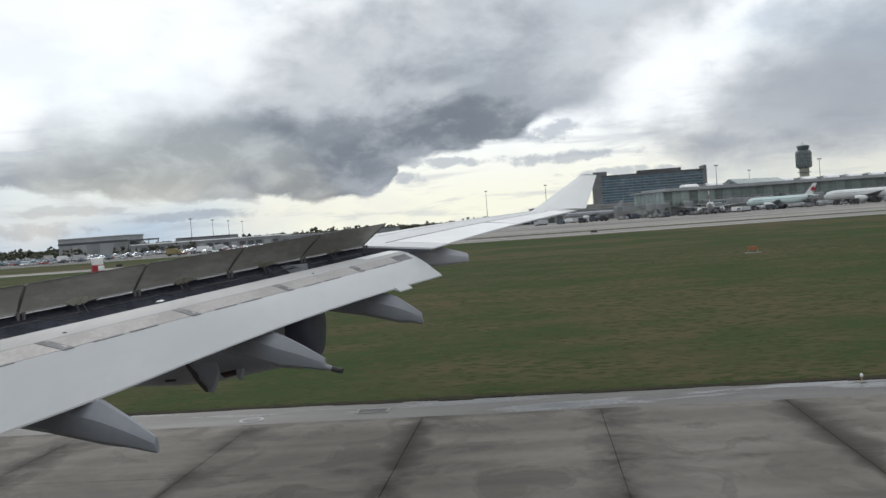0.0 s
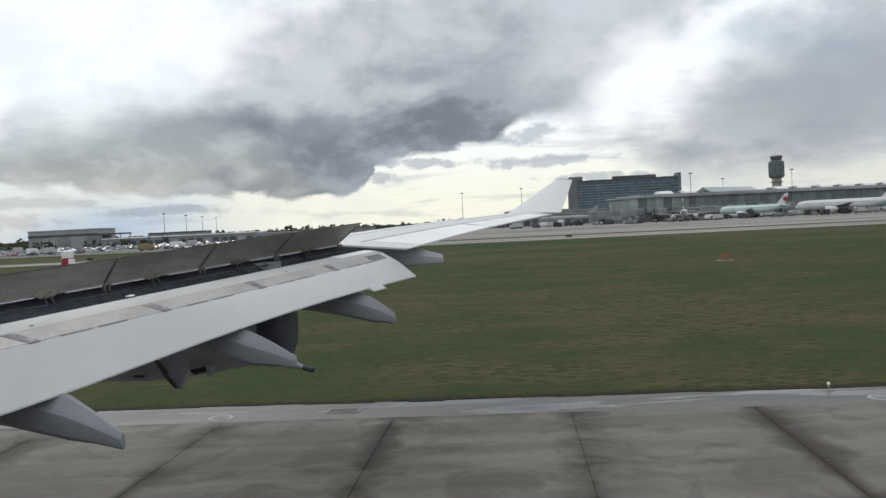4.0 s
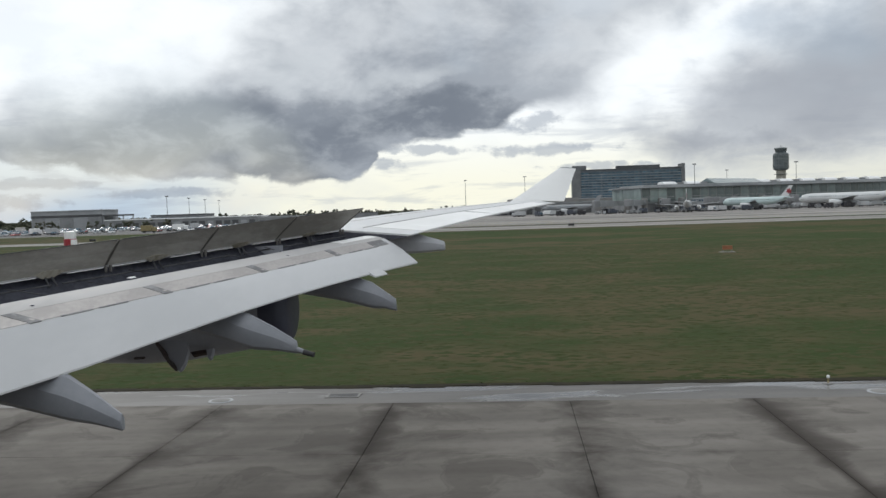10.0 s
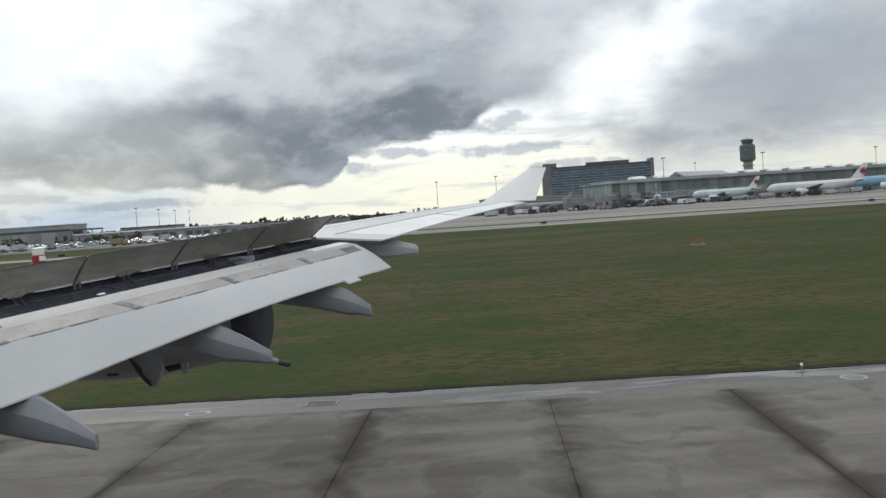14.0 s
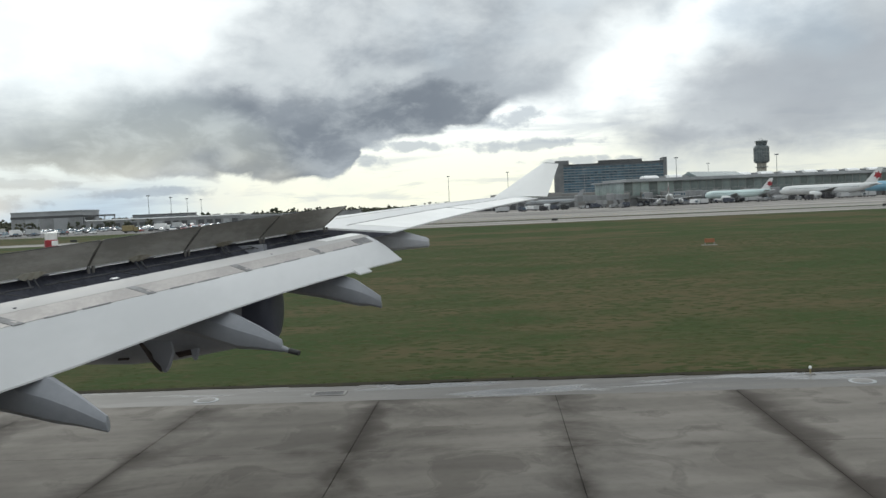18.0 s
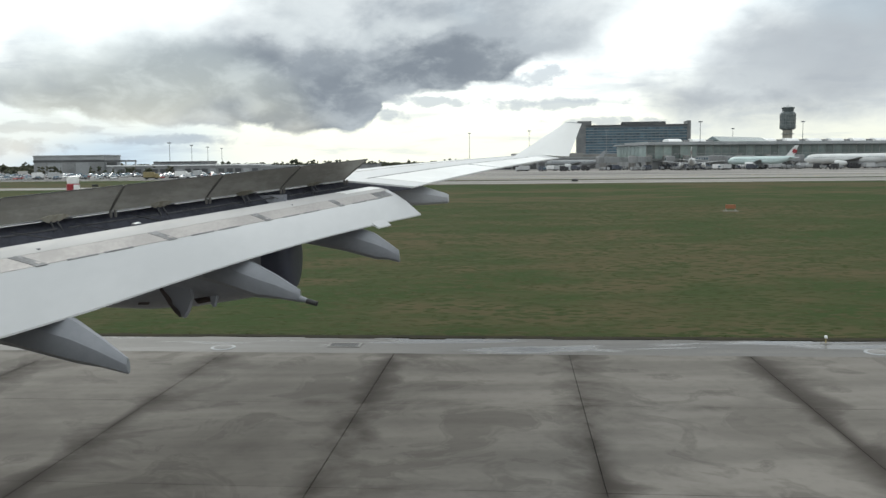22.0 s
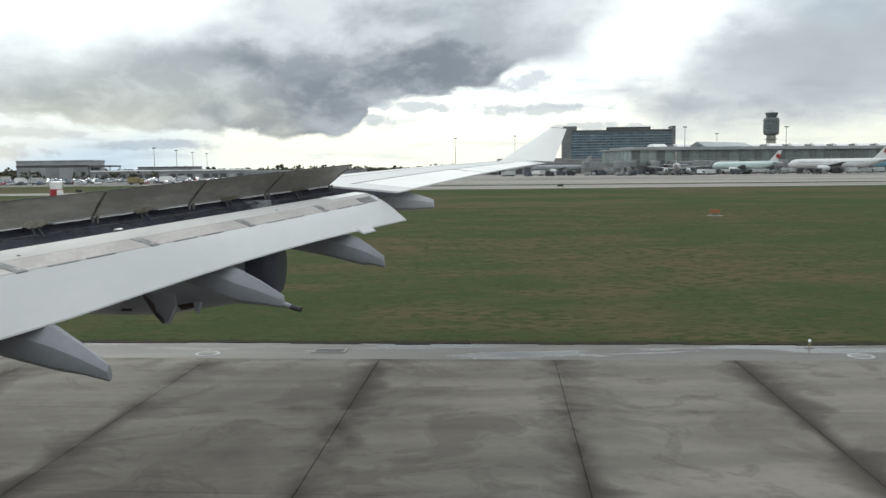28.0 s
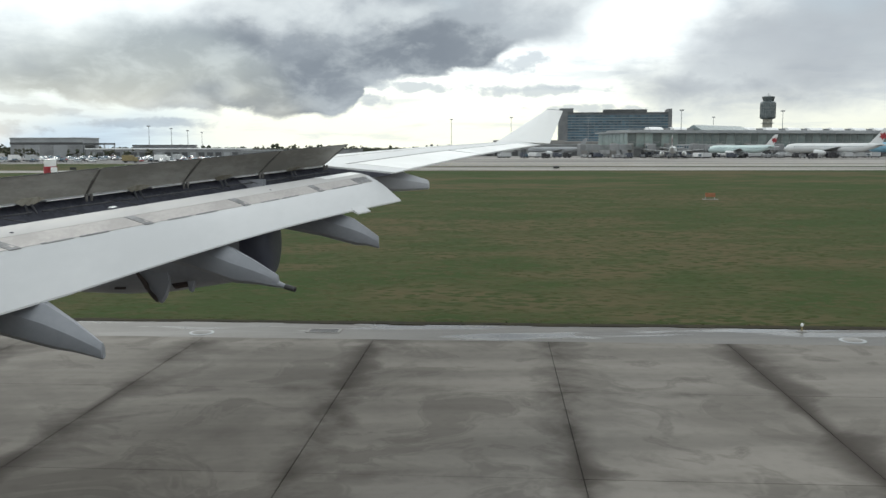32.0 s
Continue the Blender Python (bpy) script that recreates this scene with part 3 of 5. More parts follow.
EDGE = 29.0      # metres from the seat to the grass
runway = thing("runway", RUN, "grey wet concrete runway of large slabs with dark joints and stains", "runway", kind="structure")
SLAB_X, SLAB_Y, INNER = 5.4, 5.6, EDGE - 2.6
part("bed", box("bed", -900, 900, -45, INNER - 0.02, 0.0, 0.02), JOINT, runway)
part("shoulder", sheet("shoulder", [(-900, INNER), (900, INNER)] + [(900 - i * 0.75, EDGE + 0.16 * math.sin(i * 0.9) * math.sin(i * 0.37) + random.uniform(-0.07, 0.07)) for i in range(2401)], 0.0, 0.035), SHOULDER, runway, "damp grey shoulder with puddles")
slab_mesh = mesh_of("slab", *box_data(0.006, SLAB_X - 0.006, 0.006, SLAB_Y - 0.006, 0.0, 0.05, 0.006))
for j in range(4):
    for i in range(-13, 14):
        part("slab", slab_mesh, CONCRETE, runway, m=pose(i * SLAB_X + 1.6, INNER - (j + 1) * SLAB_Y, random.uniform(0, 0.005)))
rest = []
for j in range(11):
    for i in range(-80, 80):
        if not (j < 4 and -13 <= i < 14):
            x, y = i * SLAB_X + 1.6, INNER - (j + 1) * SLAB_Y
            rest.append((x + 0.006, x + SLAB_X - 0.006, y + 0.006, y + SLAB_Y - 0.006, 0.0, 0.05))
tagged(part("slabs_beyond", boxes("slabs_beyond", rest), CONCRETE, runway), kind="stuff")

apron = part("apron", sheet("apron", [(-40, 224), (700, 224), (900, 700), (-60, 900), (-60, 318), (-900, 318), (-900, 316), (-30, 316)], 0.0, 0.04), APRON)
tagged(apron, "pale grey concrete apron and taxiway beside the terminal", "apron", kind="structure")
strip = part("grass_strip", sheet("grass_strip", [(-34, 262), (310, 256), (312, 263), (-34, 272)], 0.03, 0.07), GRASS)
tagged(strip, "narrow strip of dull grass between two taxiways", "grass", kind="structure")
taxiway = part("taxiway", sheet("taxiway", [(-900, 203), (-36, 205), (-36, 224), (-900, 221)], 0.0, 0.035), APRON)
tagged(taxiway, "pale taxiway strip across the grass", "taxiway", kind="structure")
parallel = part("parallel_taxiway", sheet("parallel_taxiway", [(112, 96), (150, 88), (900, 88), (900, 107), (150, 107)], 0.0, 0.036), APRON, None, m=RUN)
tagged(parallel, "pale damp taxiway running beside the runway across the grass", "taxiway", kind="structure")
link = part("link_taxiway", sheet("link_taxiway", [(212, EDGE + 0.3), (318, EDGE + 0.3), (300, EDGE + 8), (290, 87.9), (236, 87.9), (228, EDGE + 8)], 0.0, 0.034), APRON, None, m=RUN)
tagged(link, "wide pale concrete exit between runway and taxiway", "taxiway", kind="structure")
exit_line = part("exit_line", sheet("exit_line", [(180, 6.0), (240, 12.0), (258, 24.0), (263, 60.0), (263, 87.0), (263.2, 87.0), (263.2, 60.0), (258.3, 23.9), (240.2, 11.8), (180, 5.8)], 0.05, 0.058), LINE_YELLOW, None, m=RUN)
tagged(exit_line, "worn yellow line curving off the runway", "marking", kind="structure")
lot = part("lot", sheet("lot", [(-900, 319), (-62, 319), (-62, 900), (-900, 900)], 0.0, 0.038), TAXIWAY)
tagged(lot, "grey asphalt parking ground in front of low sheds", "pavement", kind="structure")
lines = []
for y in (290.0, 318.0):
    lines.append((-30, 650, y, y + 0.5, 0.04, 0.045))
stand_lines = part("apron_lines", boxes("apron_lines", lines), LINE_YELLOW)
tagged(stand_lines, "worn yellow guide lines on the apron", "marking", kind="structure")


def blades(count, x0, x1, y0, y1, height, seed):
    rng = random.Random(seed)
    verts, faces = [], []
    for _ in range(count):
        x, y = rng.uniform(x0, x1), y0 + (y1 - y0) * rng.random() ** 1.6
        for _ in range(5):
            a, h, w = rng.uniform(0, 6.28), height * rng.uniform(0.5, 1.3), rng.uniform(0.006, 0.014)
            cx, cy = x + rng.gauss(0, 0.05), y + rng.gauss(0, 0.05)
            lx, ly = rng.gauss(0, 0.05), rng.gauss(0, 0.05)
            n = len(verts)
            verts += [(cx - w * math.cos(a), cy - w * math.sin(a), 0), (cx + w * math.cos(a), cy + w * math.sin(a), 0), (cx + lx, cy + ly, h)]
            faces.append((n, n + 1, n + 2))
    me = bpy.data.meshes.new("grass_blades")
    me.from_pydata(verts, [], faces)
    return me


soil = part("edge_soil", boxes("edge_soil", [(-120 + k * 1.2, -118.8 + k * 1.2, EDGE - 0.20 + random.uniform(-0.10, 0.08), EDGE + 0.16 + random.uniform(-0.04, 0.05), 0.0, 0.055) for k in range(200)]), SOIL, None, m=RUN)
tagged(soil, "dark strip of bare soil along the pavement edge", "soil", kind="structure")
rim = part("grass_rim", blades(4000, -40, 40, EDGE - 0.04, EDGE + 0.6, 0.035, 3), TUFT, None, m=RUN)
tagged(rim, "ragged rim of grass along the pavement", "grass", kind="stuff")


def mounds(count, x0, x1, y0, y1, seed):
    """Low uneven tussocks, four-sided, on flat ground."""
    rng = random.Random(seed)
    verts, faces = [], []
    for _ in range(count):
        x, y = rng.uniform(x0, x1), y0 + (y1 - y0) * rng.random() ** 1.3
        r, h, turn = rng.uniform(0.06, 0.20) * (1 + y / 90), rng.uniform(0.012, 0.034), rng.uniform(0, 1.5)
        n = len(verts)
        for i in range(5):
            a = turn + 2 * math.pi * i / 5
            q = r * rng.uniform(0.7, 1.4)
            verts.append((x + 1.8 * q * math.cos(a), y + q * math.sin(a), -0.004))
        verts.append((x + rng.gauss(0, 0.2 * r), y + rng.gauss(0, 0.2 * r), h))
        faces += [(n + i, n + (i + 1) % 5, n + 5) for i in range(5)]
    me = bpy.data.meshes.new("grass_tussocks")
    me.from_pydata(verts, [], faces)
    return me


tussocks = part("grass_tussocks", mounds(34000, -75, 75, EDGE + 0.2, EDGE + 95, 4), TUFT, None, m=RUN)
tagged(tussocks, "uneven low grass tussocks on the field", "grass", kind="stuff")


# ---- the airliner whose wing fills the foreground ----
airliner = thing("airliner", pose(0, 0, 0), "white wide-body airliner with flaps lowered and spoilers raised, on the runway", "airliner")


def along(a, b):
    """A straight line of the wing, as a function of the distance outboard."""
    a, b = Vector(a), Vector(b)
    return lambda y: a + (b - a) * ((y - a.y) / (b.y - a.y))


flap_nose = along((-5.70, 10.96, 4.93), (-1.47, 19.0, 5.45))
band_top = along((-5.41, 10.95, 4.84), (-1.11, 19.0, 5.38))
band_low = along((-5.06, 10.94, 4.73), (-0.92, 19.0, 5.27))
flap_tail_line = along((-4.56, 10.81, 4.13), (-0.46, 18.9, 4.84))


def flap_tail(y):
    """The flap's lower edge, bowed a little upwards between its ends."""
    f = (y - 10.8) / 8.1
    bow = 0.10 * math.sin(math.pi * f) if 0 < f < 1 else 0.0
    return flap_tail_line(y) + Vector((-0.3 * bow, 0, bow))



hinge = along((-6.36, 12.27, 5.14), (-2.10, 19.0, 5.61))
spoiler_top = along((-6.26, 12.19, 5.53), (-1.60, 18.94, 6.05))
nose = along((-5.59, 19.0, 5.45), (2.43, 28.86, 6.13))
tail = along((-0.45, 19.3, 5.45), (3.95, 28.86, 6.05))


def inboard_section(y):
    a, h = nose(y), hinge(y)
    mid = a.lerp(h, 0.5) + Vector((0, 0, 0.10))
    q = a.lerp(h, 0.18) + Vector((0, 0, 0.075))
    r = a.lerp(h, 0.8) + Vector((0, 0, 0.06))
    return [a, q, mid, r, h, h + Vector((0.004, 0, -0.010)), h + Vector((-0.35, 0, -0.08)), h + Vector((-0.35, 0, -0.42)), mid + Vector((0, 0, -0.85)), q + Vector((0, 0, -0.55)), a + Vector((0.05, 0, -0.16))]


STATIONS = [0.55, 3, 6, 9, 11, 13, 15, 17, 18.2, 19.05]
part("inner_wing", loft("inner_wing", [inboard_section(y) for y in STATIONS]), WING_TOP, airliner, "white inner wing skin")


def outboard_section(y):
    a, t = nose(y), tail(y)
    f = (y - 19.05) / 9.8
    lift = Vector((0, 0, 0.05 * math.sin(math.pi * f)))
    a, t = a + lift, t + lift
    thick = 0.42 * (1 - f) + 0.10 * f
    pts = [a]
    for u, w in ((0.06, 0.05), (0.2, 0.12), (0.45, 0.17), (0.7, 0.15), (0.88, 0.07)):
        pts.append(a.lerp(t, u) + Vector((0, 0, w * (1 - 0.55 * f))))
    pts.append(t + Vector((0, 0, 0.012)))
    pts.append(t - Vector((0, 0, 0.012)))
    for u, w in ((0.8, 0.35), (0.5, 0.9), (0.25, 0.8), (0.06, 0.35)):
        pts.append(a.lerp(t, u) - Vector((0, 0, w * thick)))
    return pts


outer = part("outer_wing", loft("outer_wing", [outboard_section(y) for y in (19.06, 20.5, 22, 23.6, 25.2, 26.8, 28.0, 28.88)]), OUTER_SHADED, airliner, "white outer wing skin, greyed in colour as shading")


def skin_point(y, u):
    """A point on the outer wing's top, u from nose to tail."""
    s = outboard_section(y)
    us = [0, 0.06, 0.2, 0.45, 0.7, 0.88, 1.0]
    for k in range(6):
        if us[k] <= u <= us[k + 1]:
            return s[k].lerp(s[k + 1], (u - us[k]) / (us[k + 1] - us[k]))


def ribbon(name, pts, wide, material, parent, lift=0.006, label=""):
    """A narrow flat strip laid along points."""
    verts, faces = [], []
    for k, p in enumerate(pts):
        d = (pts[min(k + 1, len(pts) - 1)] - pts[max(k - 1, 0)]).normalized()
        side = d.cross(Vector((0, 0, 1))).normalized() * wide / 2
        verts += [p + side + Vector((0, 0, lift)), p - side + Vector((0, 0, lift)), p - side + Vector((0, 0, lift - 0.01)), p + side + Vector((0, 0, lift - 0.01))]
    for k in range(len(pts) - 1):
        for i in range(4):
            faces.append((4 * k + i, 4 * k + (i + 1) % 4, 4 * k + 4 + (i + 1) % 4, 4 * k + 4 + i))
    return part(name, mesh_of(name, verts, faces), material, parent, label)


ribbon("aileron_gap", [skin_point(19.6 + k * 0.8, 0.72) for k in range(11)], 0.035, PATCH, outer, label="dark hinge gap of the aileron")
ribbon("aileron_split", [skin_point(23.9 - 0.02 * k, 0.72 + 0.055 * k) for k in range(6)], 0.03, PATCH, outer)
ribbon("skin_seam", [skin_point(19.6 + k * 0.9, 0.44) for k in range(10)], 0.012, BAND, outer)
for y in (26.4, 27.0, 27.6, 28.2):
    t = tail(y)
    part("static_wick", tube("static_wick", t, t + Vector((0.22, -0.02, -0.03)), 0.008, 0.004, 5), BLACK, outer)

def aileron(y0, y1):
    """A control surface skin laid on the outer wing's rear third, whitened for light."""
    rows = []
    for k in range(7):
        y = y0 + (y1 - y0) * k / 6
        top = [skin_point(y, u) + Vector((0, 0, 0.007)) for u in (0.735, 0.80, 0.88, 0.94, 0.995)]
        rows.append(top + [q - Vector((0, 0, 0.012)) for q in reversed(top)])
    return part("aileron", loft("aileron", rows, sharp=30), WHITE, outer, "aileron whitened to look brighter lit than the wing")


aileron(19.75, 23.80)
aileron(23.96, 28.1)

# winglet
def winglet_section(lead, trail, thick):
    lead, trail = Vector(lead), Vector(trail)
    n = Vector((0.05, -0.8, 0.6)).normalized()
    pts = []
    for u, w in ((0, 0), (0.12, 0.7), (0.4, 1.0), (0.75, 0.6), (1, 0.08)):
        pts.append(lead.lerp(trail, u) + n * thick * w)
    for u, w in ((1, 0.08), (0.75, 0.6), (0.4, 1.0), (0.12, 0.7)):
        pts.append(lead.lerp(trail, u) - n * thick * w)
    return pts


wl_a, wl_b = (Vector((2.45, 28.85, 6.13)), Vector((4.28, 28.95, 6.10))), (Vector((4.26, 29.70, 7.24)), Vector((4.82, 29.70, 7.20)))
rows = []
for f in (0, 0.12, 0.3, 0.55, 0.8, 0.94, 1.0):
    rows.append(winglet_section(wl_a[0].lerp(wl_b[0], f), wl_a[1].lerp(wl_b[1], f), 0.07 * (1 - f) + 0.025 * f))
winglet = part("winglet", loft("winglet", rows), WHITE, airliner, "white upswept winglet")
part("tip_cap", loft("tip_cap", [winglet_section(wl_b[0] + Vector((0, 0, 0.002)), wl_b[1] + Vector((0, 0, 0.002)), 0.03), winglet_section(wl_b[0] + Vector((0.05, 0.02, 0.025)), wl_b[1] + Vector((0.0, 0.02, 0.018)), 0.02)]), FAIRING, winglet)

# flap
def flap_section(y):
    n, bt, bl, t = flap_nose(y), band_top(y), band_low(y), flap_tail(y)
    mid = bl.lerp(t, 0.35) + Vector((0.006, 0, 0.018))
    up = Vector((0, 0, 1))
    return [n - up * 0.30 + Vector((0.06, 0, 0)), n - up * 0.20 - Vector((0.05, 0, 0)), n - up * 0.07 - Vector((0.045, 0, 0)), n, n.lerp(bt, 0.5) + up * 0.015, bt, bl, mid, t,
            t - up * 0.025, bl.lerp(t, 0.6) - up * 0.14 - Vector((0.02, 0, 0)), bl - up * 0.30]


ys = [0.9, 4, 7, 9, 10, 11, 12, 13, 14, 15, 16, 17, 18, 18.6, 18.97]
flap = part("flap", loft("flap", [flap_section(y) for y in ys], sharp=14), FLAP, airliner, "pale grey lowered flap")


def flap_strip(name, y0, y1, u0, u1, material, parent, lift, label="", steps=6, skew=0.0):
    """A skin strip on the flap between two chord fractions of the band."""
    verts, faces = [], []
    for k in range(steps + 1):
        for u in (u0, u1):
            y = y0 + (y1 - y0) * k / steps + skew * (u - 0.5)
            p = band_top(y).lerp(band_low(y), u)
            nrm = Vector((0.25, -0.05, 0.96))
            verts += [p + nrm * lift, p + nrm * (lift - 0.012)]
    for k in range(steps):
        b = 4 * k
        faces += [(b, b + 2, b + 6, b + 4), (b + 1, b + 5, b + 7, b + 3), (b, b + 4, b + 5, b + 1), (b + 2, b + 3, b + 7, b + 6)]
    faces += [(0, 1, 3, 2), (4 * steps, 4 * steps + 2, 4 * steps + 3, 4 * steps + 1)]
    return part(name, mesh_of(name, verts, faces), material, parent, label)


nose_rows = []
for y in ys:
    n, bt = flap_nose(y), band_top(y)
    m_ = n.lerp(bt, 0.5) + Vector((0, 0, 0.015))
    up = Vector((0, 0, 1))
    nose_rows.append([n - up * 0.07 - Vector((0.052, 0, 0)), n + up * 0.007 - Vector((0.006, 0, 0)), m_ + up * 0.007, bt + up * 0.006 + Vector((0.004, 0, 0)), bt - up * 0.02, n - up * 0.05])
part("nose_skin", loft("nose_skin", nose_rows, sharp=14), NOSE_TONED, flap, "beige-grey strip toning down the flap's sky-lit nose")
flap_strip("band", 1.0, 18.8, 0.02, 0.98, BAND, flap, 0.006, "beige-grey rub strip", 18)
flap_strip("band_end", 18.30, 18.80, 0.10, 0.95, PATCH, flap, 0.011, "dark worn end of the rub strip", 2)
# White strip painting the glossy highlight on the nose near the flap's end.
end_rows = []
for y in (17.75, 18.1, 18.5, 18.9):
    n, bt = flap_nose(y), band_top(y)
    up = Vector((0, 0, 1))
    row = [n + up * 0.011 - Vector((0.01, 0, 0)), n.lerp(bt, 0.4) + up * 0.027, n.lerp(bt, 0.62) + up * 0.024]
    end_rows.append(row + [q - up * 0.012 for q in reversed(row)])
part("nose_end", loft("nose_end", end_rows, sharp=14), WHITE, flap, "white strip painting the glossy highlight at the flap's end")
for k in range(-4, 4):
    y = 10.94 + 2.035 * k
    if y > 1.2:
        flap_strip("plate", y - 0.08, y + 0.07, 0.03, 1.04, PATCH, flap, 0.012, "dark scuffed access plate", 2)
        flap_strip("chip", y + 0.0, y + 0.045, 0.72, 0.88, BAND, flap, 0.015, "small pale chip", 2)
        for dy in (0.35, 0.9):
            flap_strip("scuff", y + dy, y + dy + 0.45, 0.95, 1.02, PATCH, flap, 0.009, "", 2)
for y in (11.35, 16.1):
    p = band_top(y).lerp(flap_nose(y), 0.3)
    part("drain", lathe("drain", [(0.035, -0.01), (0.035, 0.008), (0.02, 0.010)], 8), COVE, flap, m=pose(p.x, p.y, p.z + 0.005))
tab_rows = []
for y in (17.22, 17.64):
    c = flap_tail(y)
    tab_rows.append([c + Vector(d) for d in ((-0.10, 0, 0.075), (0.0, 0, 0.012), (0.10, 0, -0.06), (0.10, 0, -0.085), (0.0, 0, -0.035), (-0.10, 0, -0.02))])
part("tab", loft("tab", tab_rows, smooth=False), FLAP, flap)

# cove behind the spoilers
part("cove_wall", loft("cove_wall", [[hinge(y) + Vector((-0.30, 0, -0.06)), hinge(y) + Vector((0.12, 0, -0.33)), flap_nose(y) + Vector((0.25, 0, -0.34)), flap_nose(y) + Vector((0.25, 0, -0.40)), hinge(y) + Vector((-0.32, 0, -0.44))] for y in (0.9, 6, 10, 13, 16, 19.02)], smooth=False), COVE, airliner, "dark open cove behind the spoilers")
# Thin panel added over the outer wing's pale end face to darken it.
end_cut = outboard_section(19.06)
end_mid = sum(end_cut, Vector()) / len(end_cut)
part("cove_end", loft("cove_end", [[q.lerp(end_mid, 0.03) + Vector((0, dy, -0.03)) for q in end_cut] for dy in (-0.022, -0.010)], smooth=False), COVE, airliner, "dark panel added over the outer wing's end face")
cove_rng = random.Random(5)
for k in range(14):
    y = 6.2 + k * 0.9
    h, n = hinge(y), flap_nose(y)
    a = h + Vector((0.02, 0, -0.12))
    b = h.lerp(n, 0.75) + Vector((0, cove_rng.uniform(-0.15, 0.15), -0.20))
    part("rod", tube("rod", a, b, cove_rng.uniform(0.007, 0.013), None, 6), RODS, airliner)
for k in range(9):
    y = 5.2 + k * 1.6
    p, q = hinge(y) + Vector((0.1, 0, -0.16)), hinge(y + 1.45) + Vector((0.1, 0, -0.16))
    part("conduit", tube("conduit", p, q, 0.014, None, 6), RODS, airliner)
p = flap_nose(13.1) + Vector((-0.04, 0, 0.03))
part("seal_flap", loft("seal_flap", [[p + Vector((dx + dy * 0.52, dy, dz + dy * 0.065)) for dx, dz in ((-0.03, 0.0), (0.0, 0.02), (0.04, 0.0))] for dy in (-0.03, 0.07)], smooth=False), ROOF_WHITE, airliner)

# spoilers, raised
def spoiler(y0, y1):
    rows = []
    for y in np.linspace(y0 + 0.02, y1 - 0.02, 7):
        h, t = hinge(y) + Vector((0.006, 0, -0.004)), spoiler_top(y)
        n = Vector((-0.9, 0.1, 0.45)).normalized()
        rows.append([h, h.lerp(t, 0.5) + n * 0.015, t, t + n * 0.012, h.lerp(t, 0.5) + n * 0.06, h + n * 0.09])
    sp = part("spoiler", loft("spoiler", rows, smooth=False), SPOILER, airliner, "raised spoiler panel, brown-grey underneath")
    edge = [spoiler_top(y) + Vector((0.004, 0, 0.0)) for y in np.linspace(y0 + 0.03, y1 - 0.03, 5)]
    ribbon("trailing_edge", edge, 0.02, RODS, sp, 0.006)
    ym = (y0 + y1) / 2
    h, t = hinge(ym), spoiler_top(ym)
    along_span = (hinge(y1) - hinge(y0)).normalized()
    face = Vector((0.55, -0.35, -0.1)).normalized() * 0.02
    rise = (t - h).normalized()
    rows = [[h + along_span * d + rise * u + face * k for d, u in ((-0.26, 0.015), (-0.09, -0.07), (0.09, -0.07), (0.26, 0.015), (0.12, 0.06), (-0.12, 0.06))] for k in (0.2, 1.0)]
    part("actuator_bracket", loft("actuator_bracket", rows, smooth=False), SPOILER_FIT, sp, "stained actuator bracket")
    for ya, yb in ((y0 + 0.07, ym - 0.22), (ym + 0.22, y1 - 0.07)):
        part("hinge_strip", tube("hinge_strip", hinge(ya) + Vector((0.035, 0, -0.028)), hinge(yb) + Vector((0.035, 0, -0.028)), 0.009, None, 6), WHITE, sp, "white hinge strip")
    for d in (-0.05, 0.05):
        part("arm", tube("arm", h + along_span * d - rise * 0.05 + face, h + along_span * d * 1.4 + Vector((0.06, 0, -0.20)), 0.018, 0.014, 6), RODS, sp)
    for d in (-0.045, 0.045):
        foot = hinge(y1) + along_span * d
        part("hinge_arm", loft("hinge_arm", [[foot + along_span * a * w + Vector((0.03 + dx, 0, dz)) for a, dx in ((-1, 0.0), (1, 0.0), (1, 0.03), (-1, 0.03))] for dz, w in ((0.0, 0.016), (-0.05, 0.013), (-0.11, 0.006))], smooth=False), HINGE_ARM, sp, "brown-grey hinge arm")
    for y, w in ((y0, 0.03), (y1, 0.03)):
        hh, tt = hinge(y), spoiler_top(y)
        part("edge_seal", loft("edge_seal", [[q + along_span * (e * w * (0.5 + 0.3 * (k == 0))) + face * f for e, f in ((-1, 0.3), (1, 0.3), (1, -1.5), (-1, -1.5))] for k, q in enumerate((hh, tt - rise * 0.015))], smooth=False), SEAL, sp, "dark gap seal") if y > y0 else None
    return sp


edges = [5.6, 7.25, 8.9, 10.55, 12.27, 13.95, 15.65, 17.3, 19.0]
for k in range(len(edges) - 1):
    spoiler(edges[k], edges[k + 1])

# flap track fairings
def canoe(name, pts, label, material=FAIRING):
    """A pointed pod through rows of (x, y, z, half width, half height)."""
    rows = []
    for x, y, z, w, h in pts:
        rows.append([(x - 0.12 * w * v, y + w * u, z + h * v) for u, v in ((-1, -0.25), (-0.97, 0.22), (-0.66, 0.62), (-0.28, 1.0), (0.25, 1.0), (0.65, 0.65), (0.97, 0.2), (1, -0.25), (0.85, -0.7), (0.45, -0.95), (-0.45, -0.97), (-0.86, -0.72))])
    return part(name, loft(name, rows, sharp=22), material, airliner, label)


